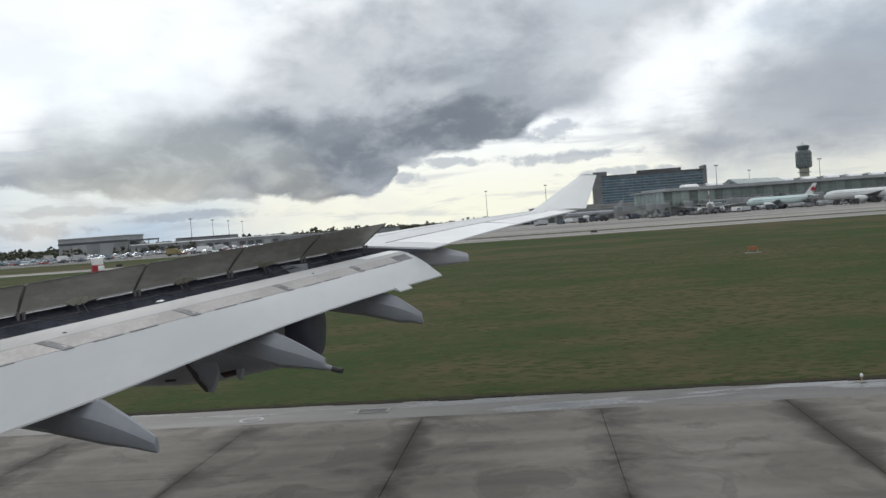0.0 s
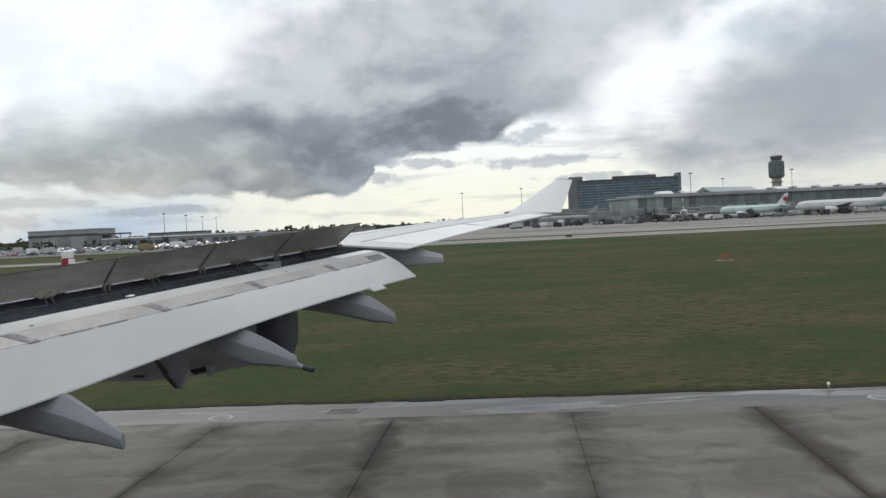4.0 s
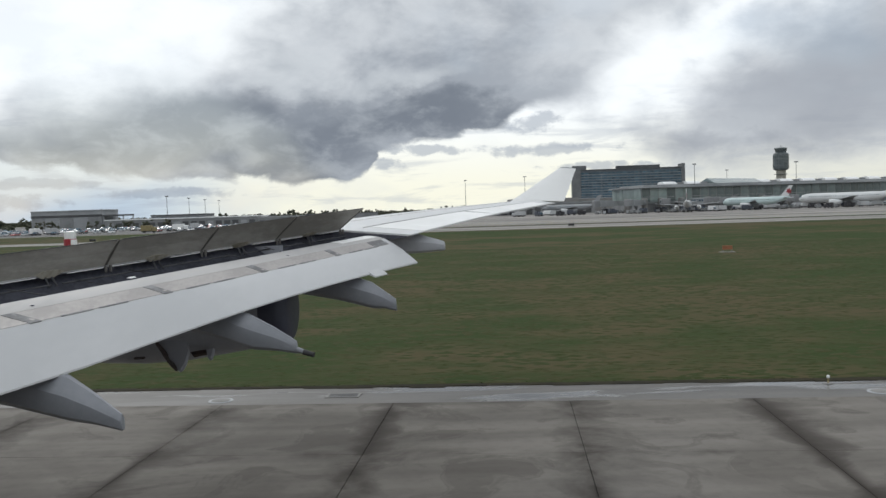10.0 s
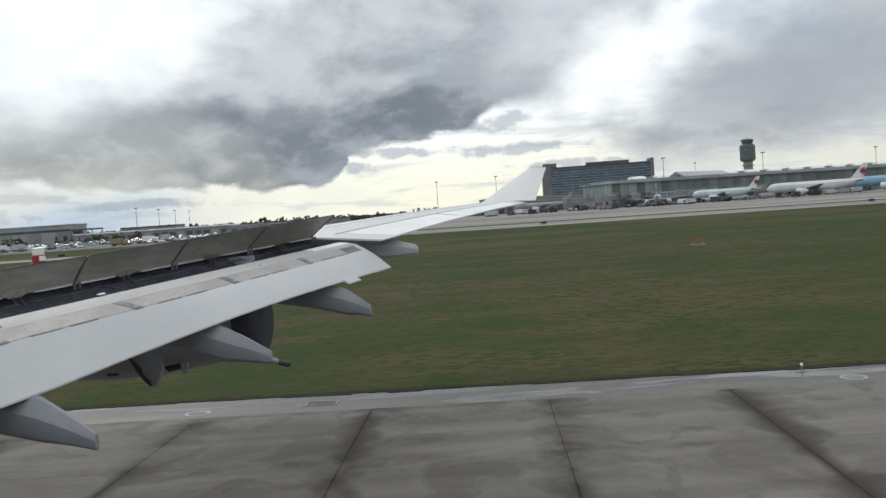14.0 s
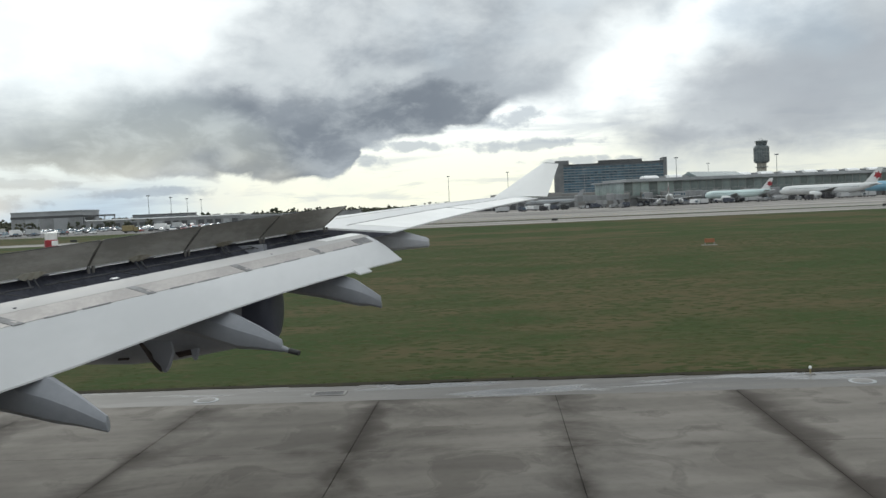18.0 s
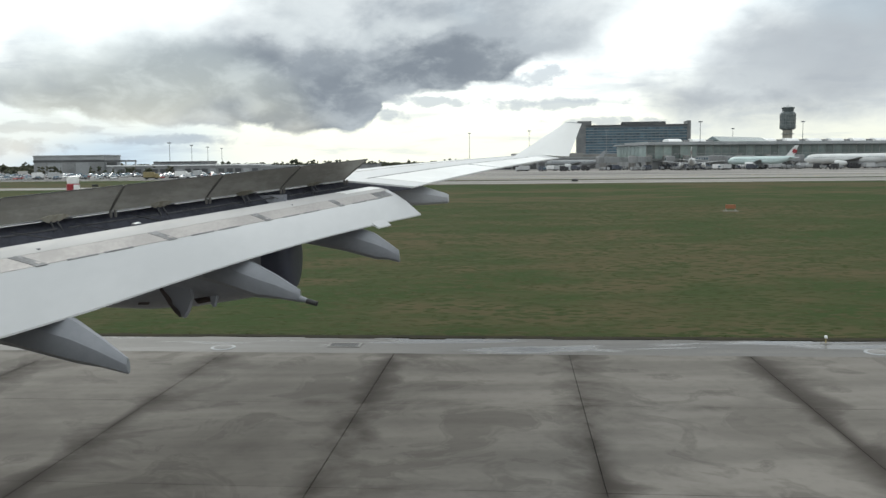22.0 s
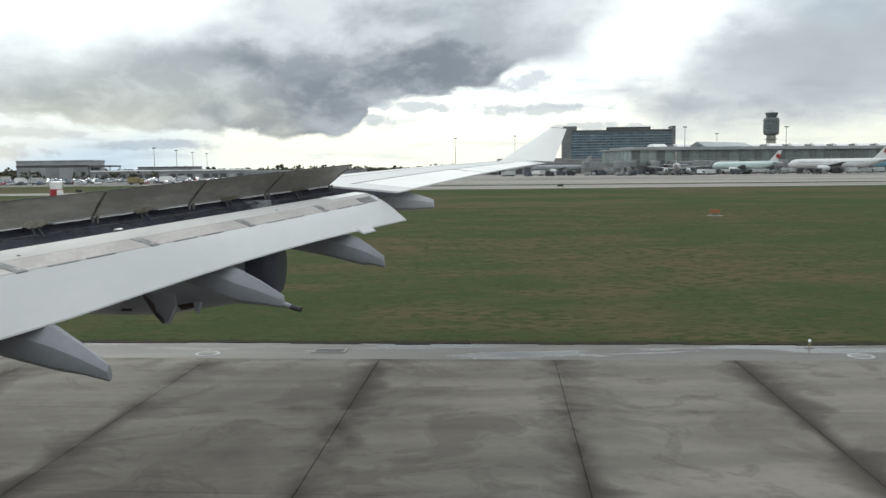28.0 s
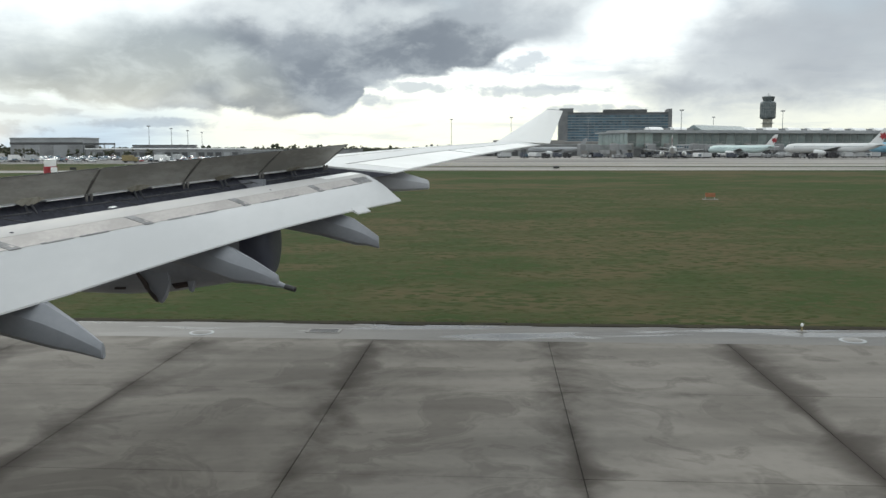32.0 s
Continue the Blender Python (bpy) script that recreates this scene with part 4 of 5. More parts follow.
def fairing(tip, mid, fore, label, size=1.0, blunt=1.1):
    tip, mid, fore = Vector(tip), Vector(mid), Vector(fore)
    step = fore - mid
    far = fore + step * 1.6 + Vector((0, 0, -0.12))
    end = fore + step * 3.0 + Vector((0, 0, -0.25))
    mid2 = tip.lerp(mid, 0.5)
    return canoe("flap_fairing", [(*(tip + Vector((0.012, 0, 0))), 0.055 * size, 0.088 * size * blunt), (*tip, 0.06 * size, 0.095 * size * blunt), (*mid2, 0.15 * size, 0.19 * size), (*(mid - Vector((0, 0, 0.03))), 0.22 * size, 0.275 * size),
                                  (*fore, 0.25 * size, 0.31 * size), (*far, 0.23 * size, 0.27 * size), (*end, 0.06 * size, 0.06 * size)], label)


fairing((-3.86, 10.47, 3.54), (-4.55, 10.69, 3.84), (-5.33, 10.80, 4.03), "grey flap track fairing under the flap")
mid_fairing = fairing((-2.27, 13.80, 3.87), (-2.97, 13.92, 4.14), (-3.64, 14.03, 4.36), "grey flap track fairing carrying a drain pipe")
fairing((-0.83, 17.02, 4.14), (-1.28, 17.13, 4.36), (-1.98, 17.24, 4.54), "grey flap track fairing near the flap's end", 0.95, 1.35)
canoe("aileron_fairing", [(0.20, 19.98, 5.14, 0.03, 0.07), (0.165, 19.98, 5.14, 0.06, 0.11), (-0.25, 20.03, 5.19, 0.15, 0.19), (-0.7, 20.09, 5.25, 0.22, 0.28), (-1.3, 20.15, 5.30, 0.26, 0.32), (-2.2, 20.3, 5.32, 0.24, 0.29), (-3.2, 20.5, 5.30, 0.06, 0.06)], "pale grey fairing under the outer wing", FAIRING_PALE)
part("jettison_pipe", tube("jettison_pipe", (-2.36, 13.81, 3.86), (-2.14, 13.74, 3.79), 0.055, 0.038, 12), FAIRING, mid_fairing)
part("pipe_nozzle", tube("pipe_nozzle", (-2.15, 13.745, 3.793), (-1.985, 13.69, 3.752), 0.046, 0.042, 12), BLACK, mid_fairing, "black pipe nozzle")

# engine under the wing
def ring_at(c, r, sides=28, squash=1.0):
    return [c + OUT * (r * math.cos(2 * math.pi * i / sides)) + Vector((0, 0, r * squash * math.sin(2 * math.pi * i / sides))) for i in range(sides)]


axis0, axis1 = Vector((-7.35, 17.5, 4.08)), Vector((-2.82, 17.1, 4.12))
engine = part("nacelle", loft("nacelle", [ring_at(axis0.lerp(axis1, f), r) for f, r in ((0, 0.78), (0.02, 0.86), (0.12, 0.96), (0.35, 1.0), (0.55, 0.95), (0.70, 0.85), (0.80, 0.78), (0.885, 0.74))]), NACELLE, airliner, "grey engine nacelle")
part("exhaust_cowl", loft("exhaust_cowl", [ring_at(axis0.lerp(axis1, f), r) for f, r in ((0.86, 0.72), (0.884, 0.745), (0.92, 0.737), (0.95, 0.715), (0.972, 0.67), (0.986, 0.59), (0.994, 0.46), (0.998, 0.28))]), NAVY, engine, "dark navy exhaust cowl")
part("pylon", loft("pylon", [[axis0.lerp(axis1, f) + OUT * d + Vector((0, 0, z)) for d, z in ((-0.16, 0.55), (0.16, 0.55), (0.12, 1.25), (-0.12, 1.25))] for f in (0.15, 0.5, 0.95)], smooth=False), NACELLE, engine)
def reverser_door(rows, material, label):
    """A tapering flat door hung under the engine; rows of (x, y, z, width)."""
    part("reverser_door", loft("reverser_door", [[Vector((x, y, z)) + o for o in (Vector((0, 0, 0)), Vector((w, 0.12 * w, 0.13 * w)), Vector((w + 0.03, 0.12 * w + 0.05, 0.13 * w - 0.04)), Vector((0.03, 0.03, -0.05)))] for x, y, z, w in rows], smooth=False), material, engine, label)


reverser_door(((-5.36, 16.45, 3.72, 0.52), (-5.16, 16.36, 3.40, 0.40), (-5.02, 16.31, 3.20, 0.20), (-4.93, 16.3, 3.12, 0.05)), NACELLE, "open thrust reverser door")
part("door_edge", loft("door_edge", [[Vector((x, y, z)) + o for o in (Vector((-0.02, -0.02, 0)), Vector((w, -0.03, 0.0)), Vector((w, 0.02, -0.02)), Vector((-0.02, 0.02, -0.02)))] for x, y, z, w in ((-5.38, 16.40, 3.68, 0.05), (-5.22, 16.34, 3.46, 0.09), (-5.16, 16.32, 3.36, 0.06), (-5.05, 16.28, 3.22, 0.09), (-4.95, 16.26, 3.12, 0.03))], smooth=False), RUST, engine, "ragged brown door edge")
reverser_door(((-4.76, 16.55, 3.41, 0.34), (-4.70, 16.48, 3.36, 0.26)), RUST, "small open reverser door")
reverser_door(((-4.44, 16.50, 3.46, 0.13), (-4.40, 16.45, 3.30, 0.05)), NACELLE, "small grey door tip")
part("latch", box("latch", -5.78, -5.58, 16.38, 16.46, 3.33, 3.37, 0.01), RUST, engine)

# fuselage shell round the seat, with the window that the view goes through
RAD = 2.82
mid_y, mid_z = 0.20 - RAD, 5.85
FUS = pose(0, 0, 0, 0, 0, -5.0)
N = 48
xs = [-32, -29, -26, -20, -12, -6, -2, -0.45, 0.45, 2, 6, 12, 16, 20]
def fus_r(x):
    return RAD * (0.35 if x == -32 else 0.75 if x == -29 else 0.93 if x == -26 else 0.9 if x == 16 else 0.7 if x == 20 else 1.0)
offs = math.pi / N
verts = [(x, mid_y + fus_r(x) * math.cos(offs + 2 * math.pi * i / N), mid_z + fus_r(x) * math.sin(offs + 2 * math.pi * i / N)) for x in xs for i in range(N)]
faces = []
for k in range(len(xs) - 1):
    for i in range(N):
        if xs[k] == -0.45 and i in (N - 1, 0, N - 2):
            continue
        faces.append((k * N + i, k * N + (i + 1) % N, (k + 1) * N + (i + 1) % N, (k + 1) * N + i))
faces += [tuple(range(N)), tuple(range((len(xs) - 1) * N, len(xs) * N))]
fuselage = part("fuselage", mesh_of("fuselage", verts, faces, True), WHITE, airliner, "white fuselage", FUS)
ov, of = [], []
SIDES = 40
for i in range(SIDES):
    a = 2 * math.pi * i / SIDES
    ca, sa = math.cos(a), math.sin(a)
    k = 0.5 / max(abs(ca), abs(sa))
    for px, pz, py in ((ca * k * 0.98, sa * k * 0.98, 0.20), (0.215 * math.copysign(abs(ca) ** 0.6, ca), 0.215 * math.copysign(abs(sa) ** 0.6, sa), 0.20),
                       (0.20 * math.copysign(abs(ca) ** 0.6, ca), 0.20 * math.copysign(abs(sa) ** 0.6, sa), 0.15), (ca * k * 0.98, sa * k * 0.98, 0.14)):
        ov.append((px, py, 5.97 + pz))
for i in range(SIDES):
    j = (i + 1) % SIDES
    for r in range(4):
        of.append((4 * i + r, 4 * j + r, 4 * j + (r + 1) % 4, 4 * i + (r + 1) % 4))
part("window_frame", mesh_of("window_frame", ov, of), CABIN, fuselage, "grey window surround")
for x in (-4.5, 3.0):
    leg = part("gear_leg", tube("gear_leg", (x, mid_y, 3.2), (x, mid_y, 0.62), 0.16, 0.14, 10), STEEL, airliner, m=FUS)
    for dx in (-0.7, 0.7):
        for dy in (-0.55, 0.55):
            part("wheel", lathe("wheel", [(0.3, -0.2), (0.56, -0.19), (0.62, -0.1), (0.62, 0.1), (0.56, 0.19), (0.3, 0.2)], 18), BLACK, leg, m=pose(x + dx, mid_y + dy, 0.62 + 0.05, 90, 0, 0))
    part("bogie", box("bogie", x - 0.75, x + 0.75, mid_y - 0.1, mid_y + 0.1, 0.55, 0.80, 0.03), STEEL, leg)


near_things = [ob for ob in scene.objects if ob not in (apron, strip, taxiway, lot, stand_lines)]


# ---- airport beyond the grass ----
def rect_building(name, m, w, d, h, wall, roof, label, category="building", group="", parapet=0.6):
    b = thing(name, m, label, category, group)
    part("wall", box("wall", -w / 2, w / 2, -d / 2, d / 2, 0, h), wall, b)
    part("roof", box("roof", -w / 2 - 0.3, w / 2 + 0.3, -d / 2 - 0.3, d / 2 + 0.3, h, h + parapet, 0.15), roof, b)
    return b


# hotel slab over the terminal
def hotel():
    w, d, h = 102.0, 22.0, 40.0
    b = thing("hotel_building", pose(160, 905, 0, 0, 0, -4), "tall dark hotel slab with rows of blue glass windows", "hotel")
    part("wall", box("wall", -w / 2, w / 2, 0.0, d, 0, h), HOTEL_WALL, b, "blue-grey concrete frame")
    part("end_wall", box("end_wall", -w / 2 - 9, -w / 2, -1.5, d + 1, 0, h + 2.5), BROWN_WALL, b, "brown clad end tower")
    part("end_wall", box("end_wall", w / 2, w / 2 + 3.5, -1.0, d + 1, 0, h + 4.5), BROWN_WALL, b, "brown clad end tower")
    part("roof", box("roof", -w / 2, w / 2, -0.6, d, h, h + 1.2), ROOF_DARK, b)
    part("plant_room", box("plant_room", -14, 30, 4, 16, h + 1.2, h + 4.2), ROOF_DARK, b)
    part("plant_room", box("plant_room", -w / 2 - 8, -w / 2 + 6, 3, 16, h + 1.2, h + 5.5), BROWN_WALL, b)
    cols, floors = 26, 10
    cw, fh = w / cols, 2.75
    pane = box("window", 0.25, cw - 0.25, -0.12, 0.02, 0.25, fh - 0.55)
    pane.materials.append(GLASS_DARK)
    for f in range(floors):
        for c in range(cols):
            ob = new("window", pane)
            ob.parent = b
            ob.matrix_basis = pose(-w / 2 + c * cw, -0.02, 11.2 + f * fh)
        part("balcony_band", box("balcony_band", -w / 2, w / 2, -0.55, 0.0, 11.2 + f * fh - 0.42, 11.2 + f * fh + 0.12), HOTEL_BAND, b)
    part("podium", box("podium", -w / 2 - 14, w / 2 + 40, -22, -0.7, 0, 9.0), CEMENT, b)
    part("podium_band", box("podium_band", -w / 2 - 14, w / 2 + 40, -22.3, -22, 4.2, 6.8), GLASS_GREEN, b, "dark glazed band")
    part("podium_roof", box("podium_roof", -w / 2 - 15, w / 2 + 41, -23.5, -0.7, 9.0, 9.8), ROOF_PALE, b)
    part("podium_roof", box("podium_roof", -w / 2 + 4, w / 2 - 30, -18, -3, 9.8, 11.2), ROOF_WHITE, b)


hotel()


def control_tower():
    b = thing("control_tower", pose(221, 640, 0), "airport control tower with a dark glazed drum on a buff shaft", "control tower")
    part("shaft", lathe("shaft", [(3.3, 0), (3.3, 25.5), (3.9, 26.0)], 20), BUFF, b, "buff concrete shaft")
    part("shaft_ring", lathe("shaft_ring", [(4.0, 22.6), (4.6, 22.7), (4.6, 23.0), (4.0, 23.1)], 20), TOWER_BAND, b)
    drum = part("drum", lathe("drum", [(3.6, 25.6), (5.0, 26.2), (5.3, 27.2), (5.3, 37.0), (4.9, 38.0), (3.9, 38.6)], 20, False), TOWER_GLASS, b, "dark glazed drum")
    for z in (29.0, 31.4, 33.8, 36.2):
        part("band", lathe("band", [(5.33, z), (5.45, z), (5.45, z + 0.35), (5.33, z + 0.35)], 20, False), TOWER_BAND, drum)
    for i in range(20):
        a = 2 * math.pi * (i + 0.0) / 20
        part("mullion", box("mullion", 5.28, 5.45, -0.08, 0.08, 26.8, 37.2), TOWER_BAND, drum, m=pose(0, 0, 0, 0, 0, math.degrees(a)))
    part("cab_glass", lathe("cab_glass", [(3.6, 38.4), (3.7, 38.8), (4.3, 41.2)], 16, False), TOWER_GLASS, b, "sloped cab windows")
    cap = part("cap", lathe("cap", [(4.5, 41.1), (4.6, 41.4), (4.3, 41.9), (2.0, 42.2)], 20, False), TOWER_BAND, b)
    part("mast", tube("mast", (0, 0, 42.1), (0, 0, 44.2), 0.12), STEEL, cap)
    for x, y in ((1.6, 0.5), (-1.4, -0.8), (0.4, -1.8)):
        part("aerial", tube("aerial", (x, y, 42.0), (x, y, 43.4), 0.06), STEEL, cap)


control_tower()


def pier(name, m, length, depth, h, label, end_pale=False, bays=None, skylights=True):
    """A long glazed terminal pier: dark ground floor, glass upper floor, pale roof with skylights. Local x runs along it, -y faces the apron."""
    b = thing(name, m, label, "terminal")
    part("core", box("core", 0, length, 0.6, depth, 0, h - 1.4), SHED_GREY, b)
    part("ground_floor", box("ground_floor", 1.0, length, 2.0, depth - 1, 0, 5.0), ROOF_DARK, b, "dark recessed ground floor")
    part("floor_edge", box("floor_edge", -0.6, length, -0.4, 0.7, 4.8, 6.0), MULLION, b)
    bays = bays or int(length / 5.2)
    bw = length / bays
    pane = box("glass_pane", 0.12, bw - 0.12, 0.40, 0.55, 6.1, h - 1.5)
    pane.materials.append(GLASS_GREEN)
    pale = pane.copy()
    pale.materials.clear()
    pale.materials.append(GLASS_PALE)
    post = box("post", -0.12, 0.12, 0.20, 0.58, 6.0, h - 1.4)
    col = box("column", -0.3, 0.3, 0.2, 0.8, 0, 4.9)
    for k in range(bays):
        ob = new("glass_pane", pale if end_pale and k < 6 and k % 3 else pane)
        ob.parent, ob.matrix_basis = b, pose(k * bw, 0, 0)
        part("post", post, MULLION, b, m=pose(k * bw, 0, 0))
        if k % 2 == 0:
            part("column", col, CEMENT, b, m=pose(k * bw, 0, 0))
    part("transom", box("transom", 0, length, 0.30, 0.60, 8.6, 8.85), MULLION, b)
    n_end = int(depth / 5)
    for k in range(n_end):
        part("end_pane", box("end_pane", -0.15, 0.02, 0.8 + k * depth / n_end, 0.4 + (k + 1) * depth / n_end, 6.1, h - 1.5), GLASS_PALE if end_pale else GLASS_GREEN, b)
    part("end_wall", box("end_wall", -0.05, 0.3, 0.6, depth, 0, 6.0), SHED_GREY, b)
    part("roof", box("roof", -2.2, length, -1.8, depth + 1.5, h - 1.4, h - 0.5, 0.2), ROOF_PALE, b, "pale roof edge")
    part("upper_roof", box("upper_roof", 3, length, 4, depth - 4, h - 0.5, h + 0.6, 0.2), ROOF_PALE, b)
    if skylights:
        arch = loft("skylight", [[(x, 4.6 * math.cos(a), 2.0 * math.sin(a)) for a in [math.pi * i / 8 for i in range(9)]] for x in (-4.2, 4.2)])
        k = 26.0
        while k < length - 10:
            part("skylight", arch, ROOF_WHITE, b, "white arched skylight", pose(k, depth / 2, h + 0.55))
            part("vent_box", box("vent_box", k + 6.4, k + 9.6, depth / 2 - 3, depth / 2 + 2, h + 0.55, h + 1.9), SHED_GREY, b)
            k += 15.5
    return b


pier_a = pier("terminal_pier", pose(95, 503, 0, 0, 0, 14), 250, 42, 15.2, "long glazed terminal pier with a pale roof and dark ground floor", True)
part("glass_gable", loft("glass_gable", [[(52, 8, 15.2), (52, 34, 15.2), (52, 21, 19.2)], [(84, 8, 15.2), (84, 34, 15.2), (84, 21, 18.4)]], smooth=False), GLASS_GREEN, pier_a, "peaked glass roof light")
pier_b = pier("terminal_pier", pose(338, 565, 0, 0, 0, 4), 300, 46, 16.5, "far glazed terminal pier with plant rooms on its roof", skylights=False)
for x, w, hh in ((30, 36, 3.0), (95, 50, 2.4), (170, 30, 3.4), (230, 44, 2.6)):
    part("plant_room", box("plant_room", x, x + w, 14, 30, 17.0, 17.0 + hh), ROOF_DARK, pier_b)
main_hall = rect_building("terminal_hall", pose(140, 720, 0, 0, 0, 0), 130, 60, 10.0, CEMENT, ROOF_PALE, "low grey terminal hall behind the piers", "terminal")
for k in range(15):
    part("window", box("window", -60 + k * 8, -60 + k * 8 + 6.6, -30.2, -29.95, 4.5, 8.2), GLASS_GREEN, main_hall)
hall_two = rect_building("service_building", pose(42, 585, 0, 0, 0, 6), 70, 26, 7.0, SHED_GREY, ROOF_PALE, "low grey service building at the pier's end", "building")
for k in range(12):
    part("door", box("door", -33 + k * 5.6, -33 + k * 5.6 + 3.8, -13.15, -12.95, 0.2, 4.2), ROOF_DARK if k % 3 else HANGAR, hall_two)
part("upper_floor", box("upper_floor", -20, 25, -9, 9, 7.6, 10.4), CEMENT, hall_two)


# jet bridges
def jet_bridge(m, length):
    b = thing("jet_bridge", m, "grey jet bridge on wheeled legs beside the pier", "jet bridge", "jet bridges")
    part("rotunda", lathe("rotunda", [(1.9, 0), (1.9, 7.6), (1.6, 8.0)], 12), CEMENT, b)
    part("tunnel", box("tunnel", -1.5, 1.5, -length * 0.55, 0, 4.3, 7.1, 0.2), MULLION, b, "grey tunnel")
    part("tunnel", box("tunnel", -1.75, 1.75, -length, -length * 0.5, 4.1, 7.4, 0.2), ROOF_PALE, b, "pale outer tunnel")
    for k in range(5):
        part("window", box("window", -1.82, -1.70, -length + 1 + k * length * 0.095, -length + 1 + k * length * 0.095 + 1.2, 5.3, 6.5), GLASS_DARK, b)
    part("cab", box("cab", -2.3, 2.3, -length - 3.4, -length, 3.9, 7.6, 0.4), SHED_GREY, b)
    for x in (-1.7, 1.7):
        part("leg", tube("leg", (x, -length * 0.72, 0.6), (x, -length * 0.72, 4.3), 0.28), STEEL, b)
        part("wheel", lathe("wheel", [(0.2, -0.25), (0.6, -0.25), (0.6, 0.25), (0.2, 0.25)], 12), BLACK, b, m=pose(x, -length * 0.72, 0.62, 0, 90, 0))
    part("cross_beam", box("cross_beam", -2.0, 2.0, -length * 0.72 - 0.3, -length * 0.72 + 0.3, 1.0, 1.5), STEEL, b)
    part("stairs", loft("stairs", [[(2.0, -length + 1, 3.9), (2.0, -length + 1, 4.3), (2.0, -length + 6, 0.4), (2.0, -length + 6, 0.05)], [(3.1, -length + 1, 3.9), (3.1, -length + 1, 4.3), (3.1, -length + 6, 0.4), (3.1, -length + 6, 0.05)]], smooth=False), STEEL, b)
    return b


for x, y, r, n in ((96, 501, -30, 24), (118, 506, 25, 22), (150, 514, -35, 26), (182, 522, -40, 22), (222, 532, -35, 26), (262, 542, -35, 22), (310, 552, -35, 26), (86, 499, -72, 18), (106, 503, -4, 16), (134, 510, 58, 20), (168, 519, 35, 20), (204, 528, 25, 18)):
    jet_bridge(pose(x, y, 0, 0, 0, r), n)


# parked airliners
def airliner_parked(m, length, rad, body, tail_paint, label, mark=None, tail_mark=True):
    """Nose at +x, standing on the ground at the origin, middle of the fuselage."""
    a = thing("airliner", m, label, "airliner", "parked airliners")
    L, cz = length / 2, rad + 1.9 + 0.25 * rad
    prof = [(-L, 0.12, 0.75), (-L * 0.8, 0.55, 0.42), (-L * 0.55, 0.93, 0.08), (-L * 0.3, 1, 0), (L * 0.72, 1, 0), (L * 0.84, 0.93, -0.03), (L * 0.92, 0.74, -0.1), (L * 0.97, 0.48, -0.18), (L, 0.10, -0.26)]
    part("fuselage", loft("fuselage", [[(x, rad * r * math.cos(2 * math.pi * i / 18), cz + rad * up + rad * r * math.sin(2 * math.pi * i / 18)) for i in range(18)] for x, r, up in prof]), body, a)
    for s in (-1, 1):
        row = part("cabin_glazing", boxes("cabin_glazing", [(x, x + 0.35, s * rad * 0.985 - 0.03, s * rad * 0.985 + 0.03, cz + 0.25 * rad - 0.1, cz + 0.25 * rad + 0.28) for x in np.arange(-L * 0.62, L * 0.78, 1.1)]), GLASS_DARK, a)
        row["kind"] = "stuff"
        part("belly_shade", box("belly_shade", -L * 0.25, L * 0.15, s * rad * 0.55 - 0.5, s * rad * 0.55 + 0.5, cz - rad * 1.02, cz - rad * 0.5, 0.2), AIR_GREY, a)
        span, root = length * 0.46, length * 0.17
        rows = []
        for f in (0, 0.35, 1.0):
            y = s * (rad * 0.6 + (span - rad) * f)
            xl, c, z = L * 0.22 - f * span * 0.56, root * (1 - 0.78 * f) * (1 if f != 0.35 else 0.86), cz - rad * 0.55 + abs(y) * 0.10
            rows.append([(xl, y, z), (xl - c * 0.3, y, z + c * 0.06), (xl - c, y, z), (xl - c * 0.4, y, z - c * 0.05)])
        part("wing", loft("wing", rows), AIR_GREY, a, "grey wing")
        rows = []
        for f in (0, 1.0):
            y, xl, c = s * (0.3 * rad + f * length * 0.14), -L * 0.80 - f * length * 0.075, length * 0.085 * (1 - 0.6 * f)
            rows.append([(xl, y, cz + 0.45 * rad + f * 0.5), (xl - c * 0.4, y, cz + 0.45 * rad + f * 0.5 + 0.18), (xl - c, y, cz + 0.45 * rad + f * 0.5), (xl - c * 0.4, y, cz + 0.45 * rad + f * 0.5 - 0.18)])
        part("tailplane", loft("tailplane", rows), AIR_GREY, a)
        ex, ey, er = L * 0.20, s * length * 0.155, rad * 0.62
        eng = part("engine", loft("engine", [[(ex + dx, ey + er * r * math.cos(2 * math.pi * i / 14), cz - rad * 0.95 + er * r * math.sin(2 * math.pi * i / 14)) for i in range(14)] for dx, r in ((er * 1.6, 0.86), (er * 1.5, 1.0), (er * 0.3, 1.04), (-er * 1.2, 0.85), (-er * 2.2, 0.45))]), AIR_WHITE, a, "white engine")
        part("intake", loft("intake", [[(ex + er * 1.62 + k * 0.03, ey + er * r * math.cos(2 * math.pi * i / 14), cz - rad * 0.95 + er * r * math.sin(2 * math.pi * i / 14)) for i in range(14)] for k, r in ((0, 0.78), (1, 0.76))]), BLACK, eng)
        part("pylon", box("pylon", ex - er * 1.5, ex + er * 0.6, ey - 0.12, ey + 0.12, cz - rad * 0.95 + er * 0.8, cz - rad * 0.30), AIR_GREY, eng)
        leg = part("main_gear", tube("main_gear", (-L * 0.06, s * rad * 1.05, 0.6), (-L * 0.06, s * rad * 0.95, cz - rad * 0.7), 0.22), STEEL, a)
        for dx in (-0.65, 0.65):
            part("wheel", lathe("wheel", [(0.2, -0.35), (0.6, -0.35), (0.64, 0), (0.6, 0.35), (0.2, 0.35)], 14), BLACK, leg, m=pose(-L * 0.06 + dx, s * rad * 1.05, 0.64, 90, 0, 0))
    fin_h = length * 0.165
    rows = []
